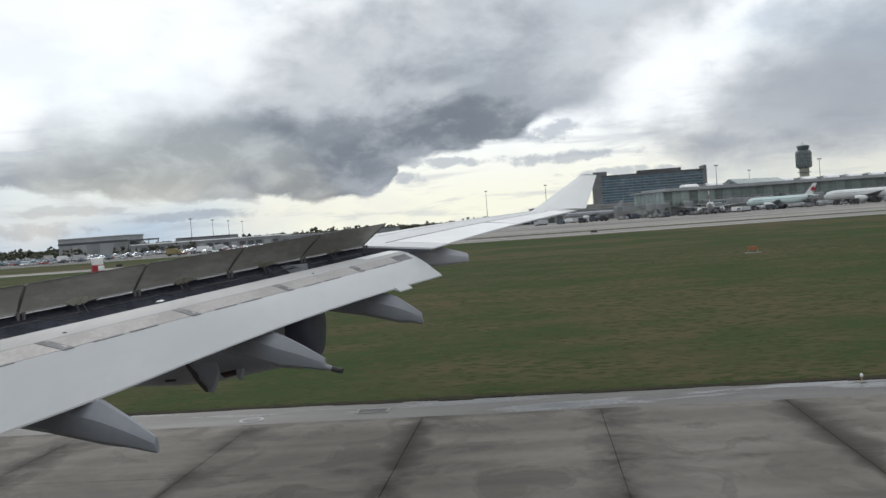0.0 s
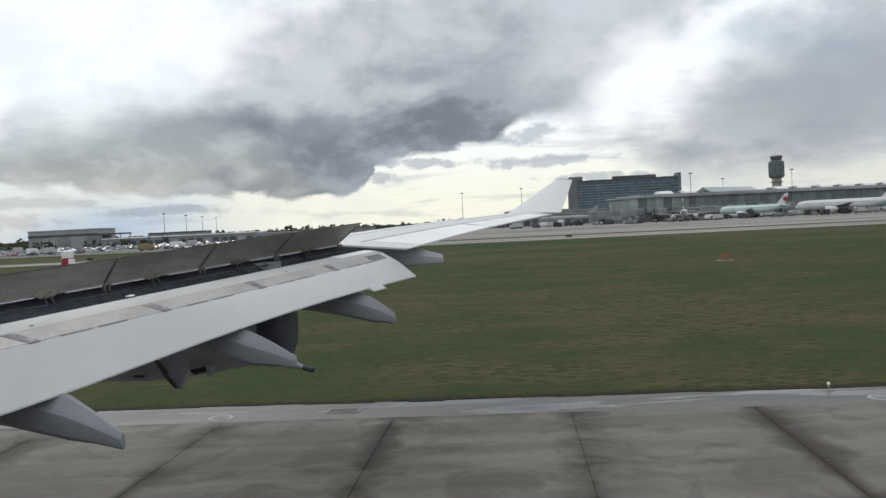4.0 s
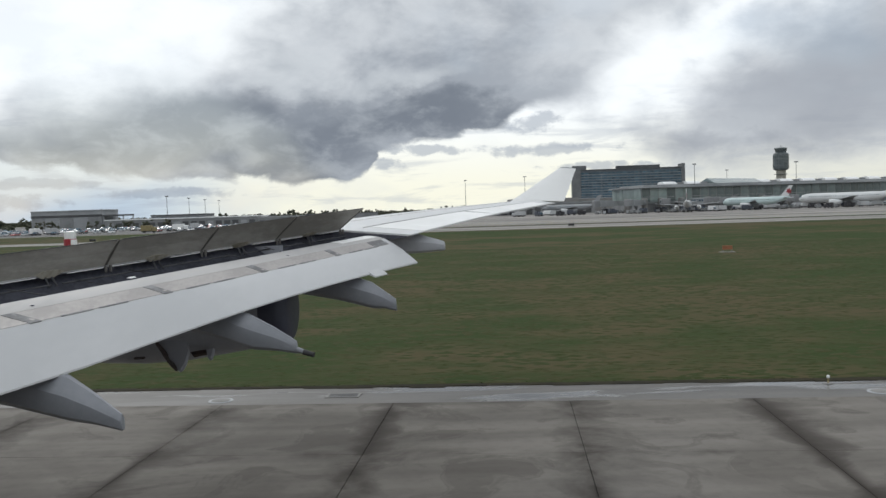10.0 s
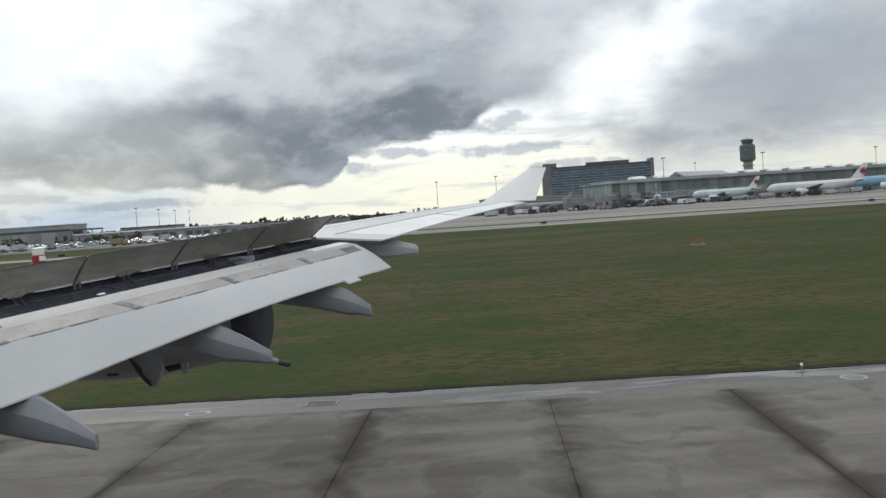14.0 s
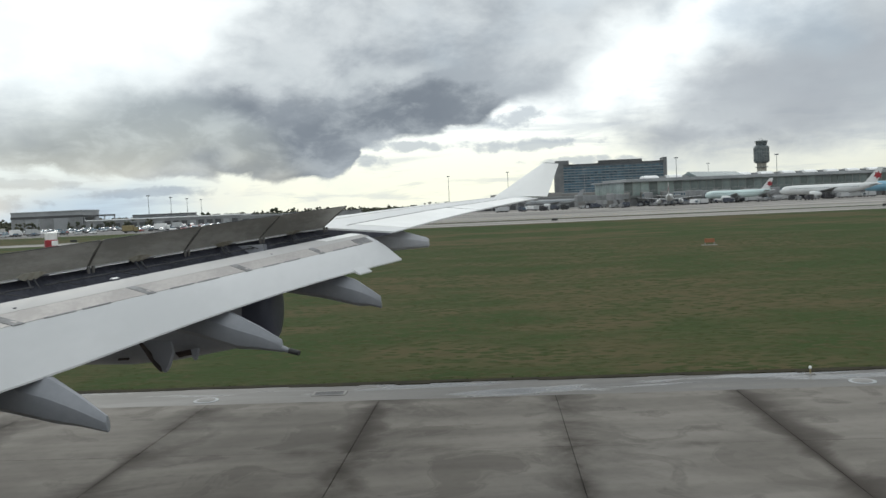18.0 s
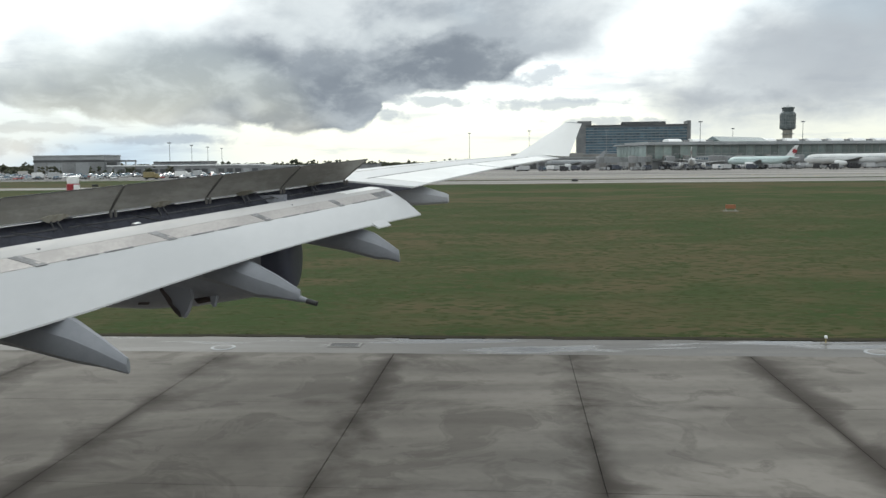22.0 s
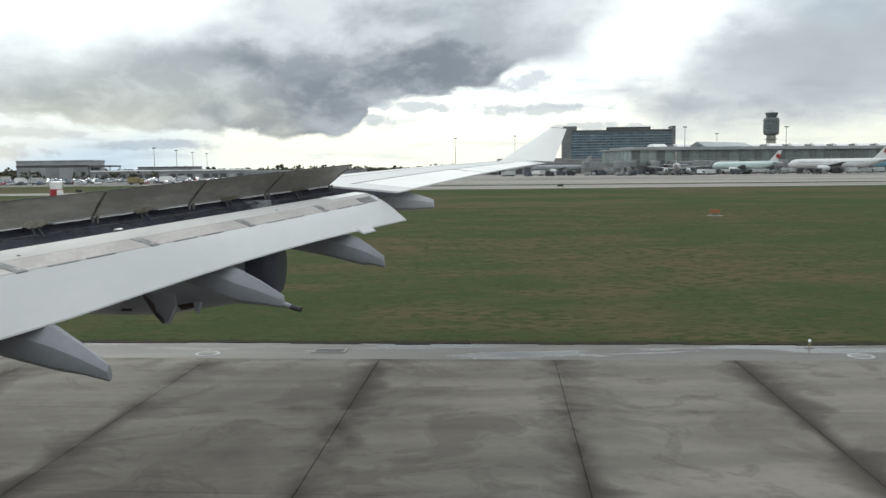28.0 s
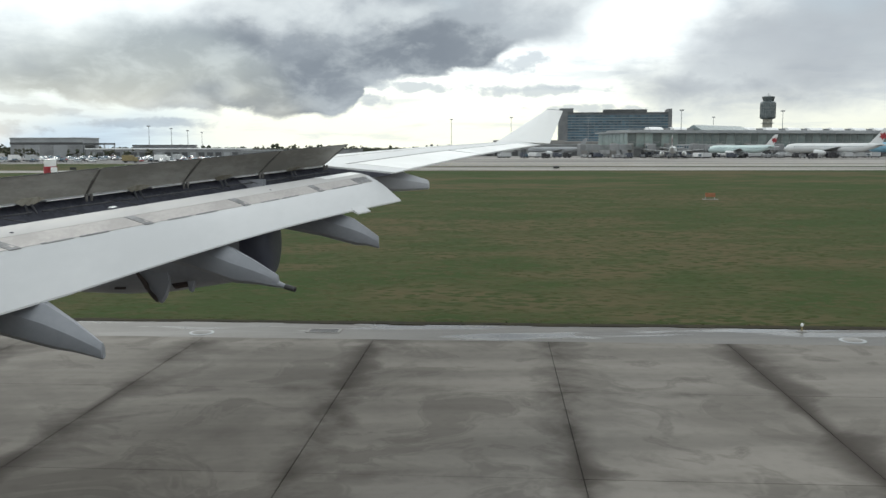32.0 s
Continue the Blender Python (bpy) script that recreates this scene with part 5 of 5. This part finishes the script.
    for f in (0, 0.12, 1.0):
        xl = -L * 0.70 - fin_h * 0.85 * f - (0 if f else -1.2)
        c = length * 0.125 * (1 - 0.58 * f) + (1.4 if f == 0 else 0)
        z = cz + rad * 0.78 + fin_h * f
        rows.append([(xl, 0, z), (xl - c * 0.35, 0.20, z), (xl - c, 0.02, z), (xl - c * 0.35, -0.20, z)])
    fin = part("tail_fin", loft("tail_fin", rows), tail_paint, a)
    if tail_mark and mark is not None:
        # a pointed many-lobed emblem, plain shape
        cx, mz, s = -L * 0.70 - fin_h * 0.55 - length * 0.047, cz + rad * 0.78 + fin_h * 0.50, fin_h * 0.27
        pts = [(cx + s * (1.0 if i % 2 else 0.55) * math.cos(math.pi * i / 6 + 0.26), mz + s * (1.0 if i % 2 else 0.55) * math.sin(math.pi * i / 6 + 0.26)) for i in range(12)]
        for side in (-1, 1):
            part("emblem", mesh_of("emblem", [(x, side * y, z) for y in (0.20, 0.24) for x, z in pts], [tuple(range(12)), tuple(range(12, 24))] + [(i, (i + 1) % 12, 12 + (i + 1) % 12, 12 + i) for i in range(12)]), mark, fin, "red emblem")
    part("cockpit_glass", box("cockpit_glass", L * 0.935, L * 0.965, -rad * 0.5, rad * 0.5, cz + rad * 0.22, cz + rad * 0.48), GLASS_DARK, a)
    nose_leg = part("nose_gear", tube("nose_gear", (L * 0.80, 0, 0.5), (L * 0.80, 0, cz - rad * 0.8), 0.16), STEEL, a)
    for s in (-0.3, 0.3):
        part("wheel", lathe("wheel", [(0.15, -0.15), (0.5, -0.15), (0.5, 0.15), (0.15, 0.15)], 12), BLACK, nose_leg, m=pose(L * 0.80, s, 0.50, 90, 0, 0))
    return a


Z = 0.04
airliner_parked(pose(147.5, 466, Z, 0, 0, 140), 36, 2.15, AIR_MINT, AIR_WHITE, "pale airliner with a red emblem on its white tail", RED)
airliner_parked(pose(198, 472, Z, 0, 0, 146), 50, 2.6, AIR_WHITE, AIR_WHITE, "long white airliner with a red emblem on its tail", RED)
airliner_parked(pose(250, 482, Z, 0, 0, 140), 54, 2.9, AIR_BLUE, AIR_BLUE, "pale blue airliner parked at the pier")
airliner_parked(pose(330, 470, Z, 0, 0, 130), 50, 2.7, AIR_WHITE, RED, "white airliner with a red tail fin")
airliner_parked(pose(56, 520, Z, 0, 0, 168), 34, 1.75, AIR_GREY, AIR_GREY, "small grey regional jet near the pier's end")
airliner_parked(pose(108, 450, Z, 0, 0, 75), 36, 1.9, AIR_WHITE, AIR_WHITE, "white airliner parked nose-in at the pier", RED)
airliner_parked(pose(22, 560, Z, 0, 0, 175), 34, 1.75, AIR_WHITE, AIR_GREY, "small white regional jet beside the service building")


# service vehicles
def service_truck(m, paint, long, label):
    v = thing("service_truck", m, label, "truck", "apron vehicles")
    part("chassis", box("chassis", -long / 2, long / 2, -1.0, 1.0, 0.5, 0.8), BLACK, v)
    part("box_body", box("box_body", -long / 2, long / 2 - 1.9, -1.2, 1.2, 0.8, 2.9, 0.06), paint, v)
    cab = part("cab", box("cab", long / 2 - 1.8, long / 2, -1.1, 1.1, 0.6, 2.3, 0.25), paint, v)
    part("windscreen", box("windscreen", long / 2 - 0.12, long / 2 + 0.02, -0.9, 0.9, 1.45, 2.05), GLASS_DARK, cab)
    for x in (-long / 2 + 1.1, long / 2 - 1.2):
        for s in (-0.95, 0.95):
            part("wheel", lathe("wheel", [(0.15, -0.15), (0.42, -0.15), (0.42, 0.15), (0.15, 0.15)], 10), BLACK, v, m=pose(x, s, 0.42, 90, 0, 0))
    return v


TRUCK_LOOKS = (("white apron truck with a box body", CAR_MATS[0], 6.5), ("grey apron truck with a box body", CAR_MATS[1], 7.5), ("dark blue apron tug with a box body", CAR_MATS[4], 5.0), ("yellow apron service truck with a box body", YELLOW, 6.0), ("black apron tractor with a box body", CAR_MATS[2], 4.5))
protos = []
trng = random.Random(11)
for label, paint, long in TRUCK_LOOKS:
    protos.append(service_truck(pose(-129, 338, Z, 0, 0, 8) if paint is YELLOW else pose(trng.uniform(60, 200), trng.uniform(425, 480), Z, 0, 0, trng.uniform(0, 360)), paint, long, label))
for _ in range(46):
    copy_thing(protos[trng.choice((0, 1, 1, 1, 2, 2, 2, 4, 4, 4))], pose(trng.uniform(20, 290), trng.uniform(455, 497), Z, 0, 0, trng.choice((0, 14, 104, 194, 284)) + trng.uniform(-12, 12)))


def baggage_cart(m, label, paint):
    b = thing("baggage_cart", m, label, "baggage cart", "baggage carts")
    part("deck", box("deck", -1.5, 1.5, -0.8, 0.8, 0.45, 0.6, 0.03), BLACK, b)
    part("canopy", box("canopy", -1.5, 1.5, -0.8, 0.8, 1.75, 1.9, 0.05), paint, b)
    part("end_panel", box("end_panel", -1.48, -1.40, -0.78, 0.78, 0.6, 1.75), paint, b)
    part("end_panel", box("end_panel", 1.40, 1.48, -0.78, 0.78, 0.6, 1.75), paint, b)
    part("load", box("load", -1.2, 1.1, -0.7, 0.7, 0.6, 1.45, 0.1), SHED_GREY, b)
    for x in (-1.0, 1.0):
        for s in (-0.7, 0.7):
            part("wheel", lathe("wheel", [(0.08, -0.08), (0.24, -0.08), (0.24, 0.08), (0.08, 0.08)], 10), BLACK, b, m=pose(x, s, 0.24, 90, 0, 0))
    return b


carts = [baggage_cart(pose(112, 470, Z), "grey covered baggage cart beside the jet bridges", SHED_GREY), baggage_cart(pose(118, 462, Z, 0, 0, 40), "dark blue covered baggage cart beside the jet bridges", CAR_MATS[4]), baggage_cart(pose(124, 474, Z, 0, 0, 80), "white covered baggage cart beside the jet bridges", HANGAR)]
for _ in range(54):
    copy_thing(trng.choice(carts), pose(trng.uniform(64, 186), trng.uniform(448, 494), Z, 0, 0, trng.uniform(0, 180)))


# light masts
def light_mast(m, h, label="tall grey floodlight mast"):
    b = thing("light_mast", m, label, "light mast", "floodlight masts")
    part("pole", tube("pole", (0, 0, 0), (0, 0, h), 0.28, 0.14, 8), STEEL, b)
    part("head", box("head", -1.1, 1.1, -0.4, 0.4, h - 0.2, h + 0.5, 0.05), STEEL, b)
    for s in (-0.8, 0, 0.8):
        part("lamp", box("lamp", s - 0.3, s + 0.3, -0.6, -0.38, h - 0.25, h + 0.25, 0.04), HANGAR, b)
    return b


mast = light_mast(pose(128, 515, 0), 27)
for x, y, s in ((192, 530, 1.0), (275, 560, 1.0), (330, 575, 1.0), (205, 720, 1.1), (92, 640, 1.0), (36, 640, 1.0), (-8, 680, 1.0)):
    copy_thing(mast, pose(x, y, 0)).scale = (s, s, s)
mast_b = light_mast(pose(-203, 565, 0), 19.5, "slim grey lighting mast beside the sheds")
for x, y in ((-215, 645), (-228, 725), (-240, 805)):
    copy_thing(mast_b, pose(x, y, 0))

# hangar and sheds
hangar = rect_building("hangar", pose(-250, 534, 0), 44, 24, 11.0, HANGAR, ROOF_PALE, "large pale hangar with a dark door band", "hangar", parapet=0.9)
part("door_band", box("door_band", -22.2, 22.2, -12.25, -12.0, 7.6, 9.0), ROOF_DARK, hangar)
for k in range(5):
    part("door_leaf", box("door_leaf", -21.5 + k * 8.7, -13.3 + k * 8.7, -12.2, -12.0, 0.1, 7.4), HANGAR if k % 2 else SHED_GREY, hangar)
canopy = thing("steel_canopy", pose(-221, 530, 0), "open steel canopy beside the hangar", "canopy")
part("beam", box("beam", -6.5, 6.5, -8, 8, 7.6, 8.6), ROOF_DARK, canopy)
for x in (-6.1, 6.1):
    for y in (-7.6, 7.6):
        part("post", box("post", x - 0.3, x + 0.3, y - 0.3, y + 0.3, 0, 7.6), HANGAR, canopy)
office = rect_building("office_building", pose(-196, 575, 0), 36, 20, 7.0, SHED_GREY, ROOF_DARK, "long low dark office building", "building")
for k in range(12):
    part("window", box("window", -17.2 + k * 2.9, -17.2 + k * 2.9 + 2.2, -10.15, -9.95, 3.6, 5.8), GLASS_DARK, office)
shed = rect_building("storage_shed", pose(-178, 530, 0), 96, 18, 4.8, SHED_GREY, ROOF_WHITE, "long low shed with a bright white roof", "shed")
for k in range(18):
    part("door", box("door", -46 + k * 5.1, -46 + k * 5.1 + 3.6, -9.15, -8.95, 0.1, 3.0), ROOF_DARK if k % 4 else HANGAR, shed)
shed_two = rect_building("storage_shed", pose(-345, 470, 0), 80, 14, 3.2, HANGAR, ROOF_WHITE, "pale low shed behind parked cars", "shed")
shed_three = rect_building("storage_shed", pose(-94, 470, 0), 46, 16, 4.0, SHED_GREY, ROOF_PALE, "grey low shed near the lighting masts", "shed")
for b, n in ((shed_two, 14), (shed_three, 8)):
    for k in range(n):
        w = 80 if b is shed_two else 46
        dd = 7 if b is shed_two else 8
        part("door", box("door", -w / 2 + 1 + k * 5.5, -w / 2 + 1 + k * 5.5 + 3.4, -dd - 0.15, -dd + 0.05, 0.1, 2.8), ROOF_DARK, b)
rect_building("warehouse", pose(-480, 640, 0), 160, 40, 9.0, SHED_GREY, ROOF_PALE, "long grey warehouse in the distance", "building")
rect_building("warehouse", pose(-150, 780, 0), 120, 30, 4.0, SHED_GREY, ROOF_DARK, "long dark warehouse in the distance", "building")


# parked cars
def parked_car(m, paint, label):
    c = thing("car", m, label, "car", "parked cars")
    part("body", loft("body", [[(x, y, z) for y, z in ((-0.88, 0.30), (-0.9, 0.72), (-0.72, top), (0.72, top), (0.9, 0.72), (0.88, 0.30))] for x, top in ((-2.15, 0.80), (-1.5, 0.95), (1.0, 0.95), (2.1, 0.74))]), paint, c)
    part("cabin", loft("cabin", [[(x, y, z) for y, z in ((-0.76, 0.93), (-0.62, z1), (0.62, z1), (0.76, 0.93))] for x, z1 in ((-1.75, 1.0), (-1.2, 1.42), (0.2, 1.45), (0.95, 1.0))]), GLASS_DARK, c)
    part("roof", box("roof", -1.2, 0.2, -0.6, 0.6, 1.42, 1.48, 0.02), paint, c)
    for x in (-1.3, 1.3):
        for s in (-0.82, 0.82):
            part("wheel", lathe("wheel", [(0.1, -0.1), (0.32, -0.1), (0.32, 0.1), (0.1, 0.1)], 10), BLACK, c, m=pose(x, s, 0.32, 90, 0, 0))
    return c


car_protos = [parked_car(pose(-150 - 6 * k, 352, Z, 0, 0, 90), CAR_MATS[k], f"{n} parked car in the lot") for k, n in enumerate(("white", "silver", "black", "red", "blue"))]
crng = random.Random(21)
for row, y in enumerate((352, 366, 378, 394, 406, 422, 434, 450, 462, 478)):
    for k in range(46):
        if crng.random() < 0.58 and not (y > 455 and -310 + k * 4.6 > -140):
            x = -310 + k * 4.6 + crng.uniform(-0.6, 0.6)
            if y == 352 and -180 < x < -145:
                continue
            copy_thing(car_protos[crng.choice((0, 0, 0, 1, 1, 2, 2, 3, 4))], pose(x, y + crng.uniform(-0.3, 0.3), Z, 0, 0, 90 + crng.choice((0, 180))))
for k in range(9):
    copy_thing(protos[crng.choice((0, 0, 1))], pose(crng.uniform(-300, -70), crng.choice((334, 360, 386, 410)) + crng.uniform(-1, 1), Z, 0, 0, crng.choice((0, 90, 180))))


# distant wood
def wood(name, label, spots, seed):
    rng = random.Random(seed)
    verts, faces = [], []
    for x, y, h in spots:
        firs = rng.random() < 0.35
        for k in range(9):
            f = rng.random()
            r = (h * 0.20 * (1.15 - f) if firs else h * 0.24 * rng.uniform(0.6, 1.2))
            cx, cy, cz = x + rng.gauss(0, h * (0.06 if firs else 0.22)), y + rng.gauss(0, h * 0.2), h * (0.18 + 0.78 * f)
            n = len(verts)
            for u, v in ((0, 1), (0, -1)):
                verts.append((cx, cy, cz + v * r * (1.5 if firs else 0.8)))
            for i in range(6):
                a = math.pi * i / 3 + rng.uniform(-0.3, 0.3)
                q = r * rng.uniform(0.6, 1.3)
                verts.append((cx + q * math.cos(a), cy + q * math.sin(a), cz + rng.uniform(-0.4, 0.4) * r))
            for i in range(6):
                faces += [(n, n + 2 + i, n + 2 + (i + 1) % 6), (n + 1, n + 2 + (i + 1) % 6, n + 2 + i)]
        n = len(verts)
        verts += [(x - 0.3, y, 0), (x + 0.3, y, 0), (x + 0.2, y, h * 0.5), (x - 0.2, y, h * 0.5), (x, y + 0.3, 0), (x, y + 0.2, h * 0.5)]
        faces += [(n, n + 1, n + 2, n + 3), (n + 1, n + 4, n + 5, n + 2), (n + 4, n, n + 3, n + 5)]
    me = bpy.data.meshes.new(name)
    me.from_pydata(verts, [], faces)
    return tagged(part(name, me, LEAF), label, "trees", kind="stuff")


wrng = random.Random(8)
wood("far_wood", "dark distant belt of mixed trees on the horizon", [(wrng.uniform(-1100, 900), wrng.uniform(1000, 1150), wrng.uniform(3.2, 6.2) * (1.5 if wrng.random() < 0.10 else 1)) for _ in range(2400)] + [(wrng.uniform(-1100, 900), wrng.uniform(960, 1000), wrng.uniform(3, 5)) for _ in range(1500)], 1)
wood("hangar_trees", "dark small trees beside the hangar", [(wrng.uniform(-330, -180), wrng.uniform(505, 516), wrng.uniform(3, 5.5)) for _ in range(34)] + [(wrng.uniform(-420, -90), wrng.uniform(620, 650), wrng.uniform(5, 8)) for _ in range(60)], 2)

# the whole airport lies at a slight angle to the runway
TURN = pose(0, 0, 0, 0, 0, -2.65)
for ob in list(scene.objects):
    if ob.parent is None and ob.type in {"EMPTY", "MESH"} and ob not in near_things:
        ob.matrix_basis = TURN @ ob.matrix_basis

# ---- small things on the field ----
def marker_drum(m):
    """Aerial drum on a red and white lattice stand."""
    b = thing("aerial_stand", m, "white aerial drum on a red and white lattice stand", "aerial stand")
    part("base_pad", box("base_pad", -1.9, 4.2, -1.2, 1.2, 0, 0.10, 0.04), ROOF_PALE, b, "pale concrete pad")
    corners = [(0.78 * math.cos(math.pi * i / 3), 0.78 * math.sin(math.pi * i / 3)) for i in range(6)]
    for i, (x, y) in enumerate(corners):
        part("leg", tube("leg", (x, y, 0.08), (x, y, 1.62), 0.085, None, 8), RED, b, "red steel leg")
        part("upright", tube("upright", (x, y, 1.60), (x, y, 2.86), 0.07, None, 8), ROOF_WHITE, b, "white steel upright")
        u, v = corners[(i + 1) % 6]
        part("brace", tube("brace", (x, y, 1.66), (u, v, 2.80), 0.045, None, 6), ROOF_WHITE, b)
        part("rail", tube("rail", (x, y, 1.62), (u, v, 1.62), 0.05, None, 6), ROOF_WHITE, b)
        part("rail", tube("rail", (x, y, 0.85), (u, v, 0.85), 0.04, None, 6), RED, b)
    part("platform", lathe("platform", [(0.2, 2.80), (0.92, 2.82), (0.92, 2.94), (0.2, 2.96)], 18), RED, b)
    part("red_band", lathe("red_band", [(0.66, 2.94), (0.72, 2.98), (0.72, 3.82), (0.66, 3.86)], 20), RED, b, "red drum section")
    part("drum", lathe("drum", [(0.62, 3.84), (0.64, 3.88), (0.64, 4.58), (0.60, 4.66), (0.30, 4.72)], 20), ROOF_WHITE, b, "white drum")
    part("drum_rim", lathe("drum_rim", [(0.64, 4.52), (0.69, 4.54), (0.69, 4.64), (0.64, 4.66)], 20), ROOF_WHITE, b)
    part("side_box", box("side_box", 0.42, 1.0, -0.95, -0.5, 3.20, 3.76, 0.05), ROOF_WHITE, b, "white junction box")


marker_drum(pose(-42.0, 100.0, 0))
red_cabinet = thing("equipment_cabinet", pose(-46.3, 100.5, 0, 0, 0, 14), "bright red steel equipment cabinet on the grass", "cabinet")
part("body", box("body", -1.15, 1.15, -0.7, 0.7, 0.1, 1.42, 0.03), RED, red_cabinet)
part("lid", box("lid", -1.22, 1.22, -0.78, 0.78, 1.42, 1.52, 0.03), RED, red_cabinet)
part("plinth", box("plinth", -1.2, 1.2, -0.75, 0.75, 0, 0.1), CEMENT, red_cabinet)
for x in (-0.38, 0.38):
    part("door", box("door", x - 0.36, x + 0.36, -0.73, -0.70, 0.18, 1.36, 0.01), RED, red_cabinet)
part("door_plate", box("door_plate", -0.02, 0.16, -0.745, -0.73, 1.12, 1.2), ROOF_WHITE, red_cabinet, "small white plate")
pad_path = part("path", sheet("path", [(-58, 100.0), (-47.6, 100.3), (-47.6, 100.9), (-58, 100.8)], 0.0, 0.03), CEMENT)
tagged(pad_path, "pale concrete path across the grass", "path", kind="structure")


def edge_light(m):
    b = thing("edge_light", m, "small white runway edge light on a pale plate", "runway light", "edge lights")
    part("plate", lathe("plate", [(0.16, 0), (0.16, 0.015), (0.13, 0.02)], 14), CEMENT, b)
    part("stem", tube("stem", (0, 0, 0.01), (0, 0, 0.17), 0.025), YELLOW, b)
    part("lens", lathe("lens", [(0.035, 0.17), (0.05, 0.19), (0.048, 0.24), (0.02, 0.27)], 10), ROOF_WHITE, b)
    return b


light0 = edge_light(RUN @ pose(9.9, EDGE - 0.6, 0.035))
for x in (-80, -50, -20, 40, 70):
    copy_thing(light0, RUN @ pose(x, EDGE - 0.6, 0.035))


def drain_grate(m):
    b = thing("drain_grate", m, "dark iron drain grate set in a pale frame", "drain", "drains")
    part("frame", boxes("frame", [(-0.55, 0.55, -0.32, -0.24, 0, 0.02), (-0.55, 0.55, 0.24, 0.32, 0, 0.02), (-0.55, -0.46, -0.24, 0.24, 0, 0.02), (0.46, 0.55, -0.24, 0.24, 0, 0.02)]), CEMENT, b)
    part("pit", box("pit", -0.46, 0.46, -0.24, 0.24, 0.0, 0.006), BLACK, b)
    for k in range(9):
        part("bar", box("bar", -0.42 + k * 0.1, -0.38 + k * 0.1, -0.24, 0.24, 0.006, 0.018), RODS, b)
    return b


grate0 = drain_grate(RUN @ pose(-5.6, EDGE - 1.4, 0.035))
copy_thing(grate0, RUN @ pose(-25.0, EDGE - 1.4, 0.035))
copy_thing(grate0, RUN @ pose(34.0, EDGE - 1.4, 0.035))


def inset_light(m):
    b = thing("inset_plate", m, "pale round cover plate set in the shoulder", "cover plate", "cover plates")
    part("ring", lathe("ring", [(0.40, 0), (0.40, 0.012), (0.33, 0.018)], 20), HANGAR, b)
    part("cover", lathe("cover", [(0.30, 0.016), (0.30, 0.024), (0.22, 0.028)], 18), CEMENT, b)
    return b


plate0 = inset_light(RUN @ pose(-9.5, EDGE - 1.9, 0.035))
copy_thing(plate0, RUN @ pose(11.0, EDGE - 1.9, 0.035))
copy_thing(plate0, RUN @ pose(31.0, EDGE - 1.9, 0.035))


def sign_board(m):
    b = thing("taxiway_sign", m, "low dark taxiway sign on a pale pad", "sign", "taxiway signs")
    part("pad", box("pad", -1.1, 1.1, -0.5, 0.5, 0, 0.06, 0.02), CEMENT, b)
    part("board", box("board", -0.8, 0.8, -0.08, 0.08, 0.25, 0.85, 0.02), BLACK, b)
    for x in (-0.6, 0.6):
        part("foot", tube("foot", (x, 0, 0.05), (x, 0, 0.26), 0.04), STEEL, b)
    return b


sign0 = sign_board(pose(128, 236, 0.04, 0, 0, 0))
copy_thing(sign0, pose(36, 232, 0.04, 0, 0, 5))
copy_thing(sign0, pose(-90, 228, 0.0, 0, 0, 8))
copy_thing(sign0, RUN @ pose(172, 80, 0.0, 0, 0, 20))
copy_thing(sign0, RUN @ pose(205, 46, 0.0, 0, 0, 20))


def guard_light(m):
    b = thing("guard_light", m, "black and beige guard light on two legs over a pale pad", "runway light", "guard lights")
    pad = [(1.05 * math.cos(math.pi * i / 3 + 0.3), 0.85 * math.sin(math.pi * i / 3 + 0.3)) for i in range(6)]
    part("pad", sheet("pad", pad, 0.0, 0.06), CEMENT, b, "pale six-sided concrete pad")
    for x in (-0.12, 0.12):
        part("leg", tube("leg", (x, 0, 0.05), (x, 0, 0.50), 0.035, None, 8), STEEL, b)
    part("housing", loft("housing", [[(-0.30, y, 0.46), (0.30, y, 0.46), (0.26, y, 0.80), (0.12, y, 1.05), (-0.12, y, 1.05), (-0.26, y, 0.80)] for y in (-0.10, 0.06)], smooth=False), BLACK, b, "black lamp housing")
    part("back_board", box("back_board", -0.05, 0.42, 0.10, 0.13, 0.52, 1.20, 0.02), BUFF, b, "beige back board")
    part("lamp_hood", tube("lamp_hood", (0, -0.10, 0.72), (0, -0.26, 0.72), 0.11, 0.12, 12), BLACK, b, "black lamp hood")
    return b


guard0 = guard_light(RUN @ pose(196.0, 47.5, 0))
copy_thing(guard0, RUN @ pose(205.6, 47.5, 0))


def orange_marker(m):
    b = thing("field_marker", m, "small orange marker board on a pale pad", "marker")
    part("pad", box("pad", -0.9, 0.9, -0.4, 0.4, 0, 0.04, 0.02), CEMENT, b)
    for x in (-0.5, 0.5):
        part("post", tube("post", (x, 0, 0.05), (x, 0, 0.4), 0.04), STEEL, b)
    part("board", box("board", -0.55, 0.55, -0.05, 0.05, 0.30, 0.75, 0.02), SIGN_ORANGE, b, "orange board")


orange_marker(pose(33.0, 98.6, 0, 0, 0, -15))
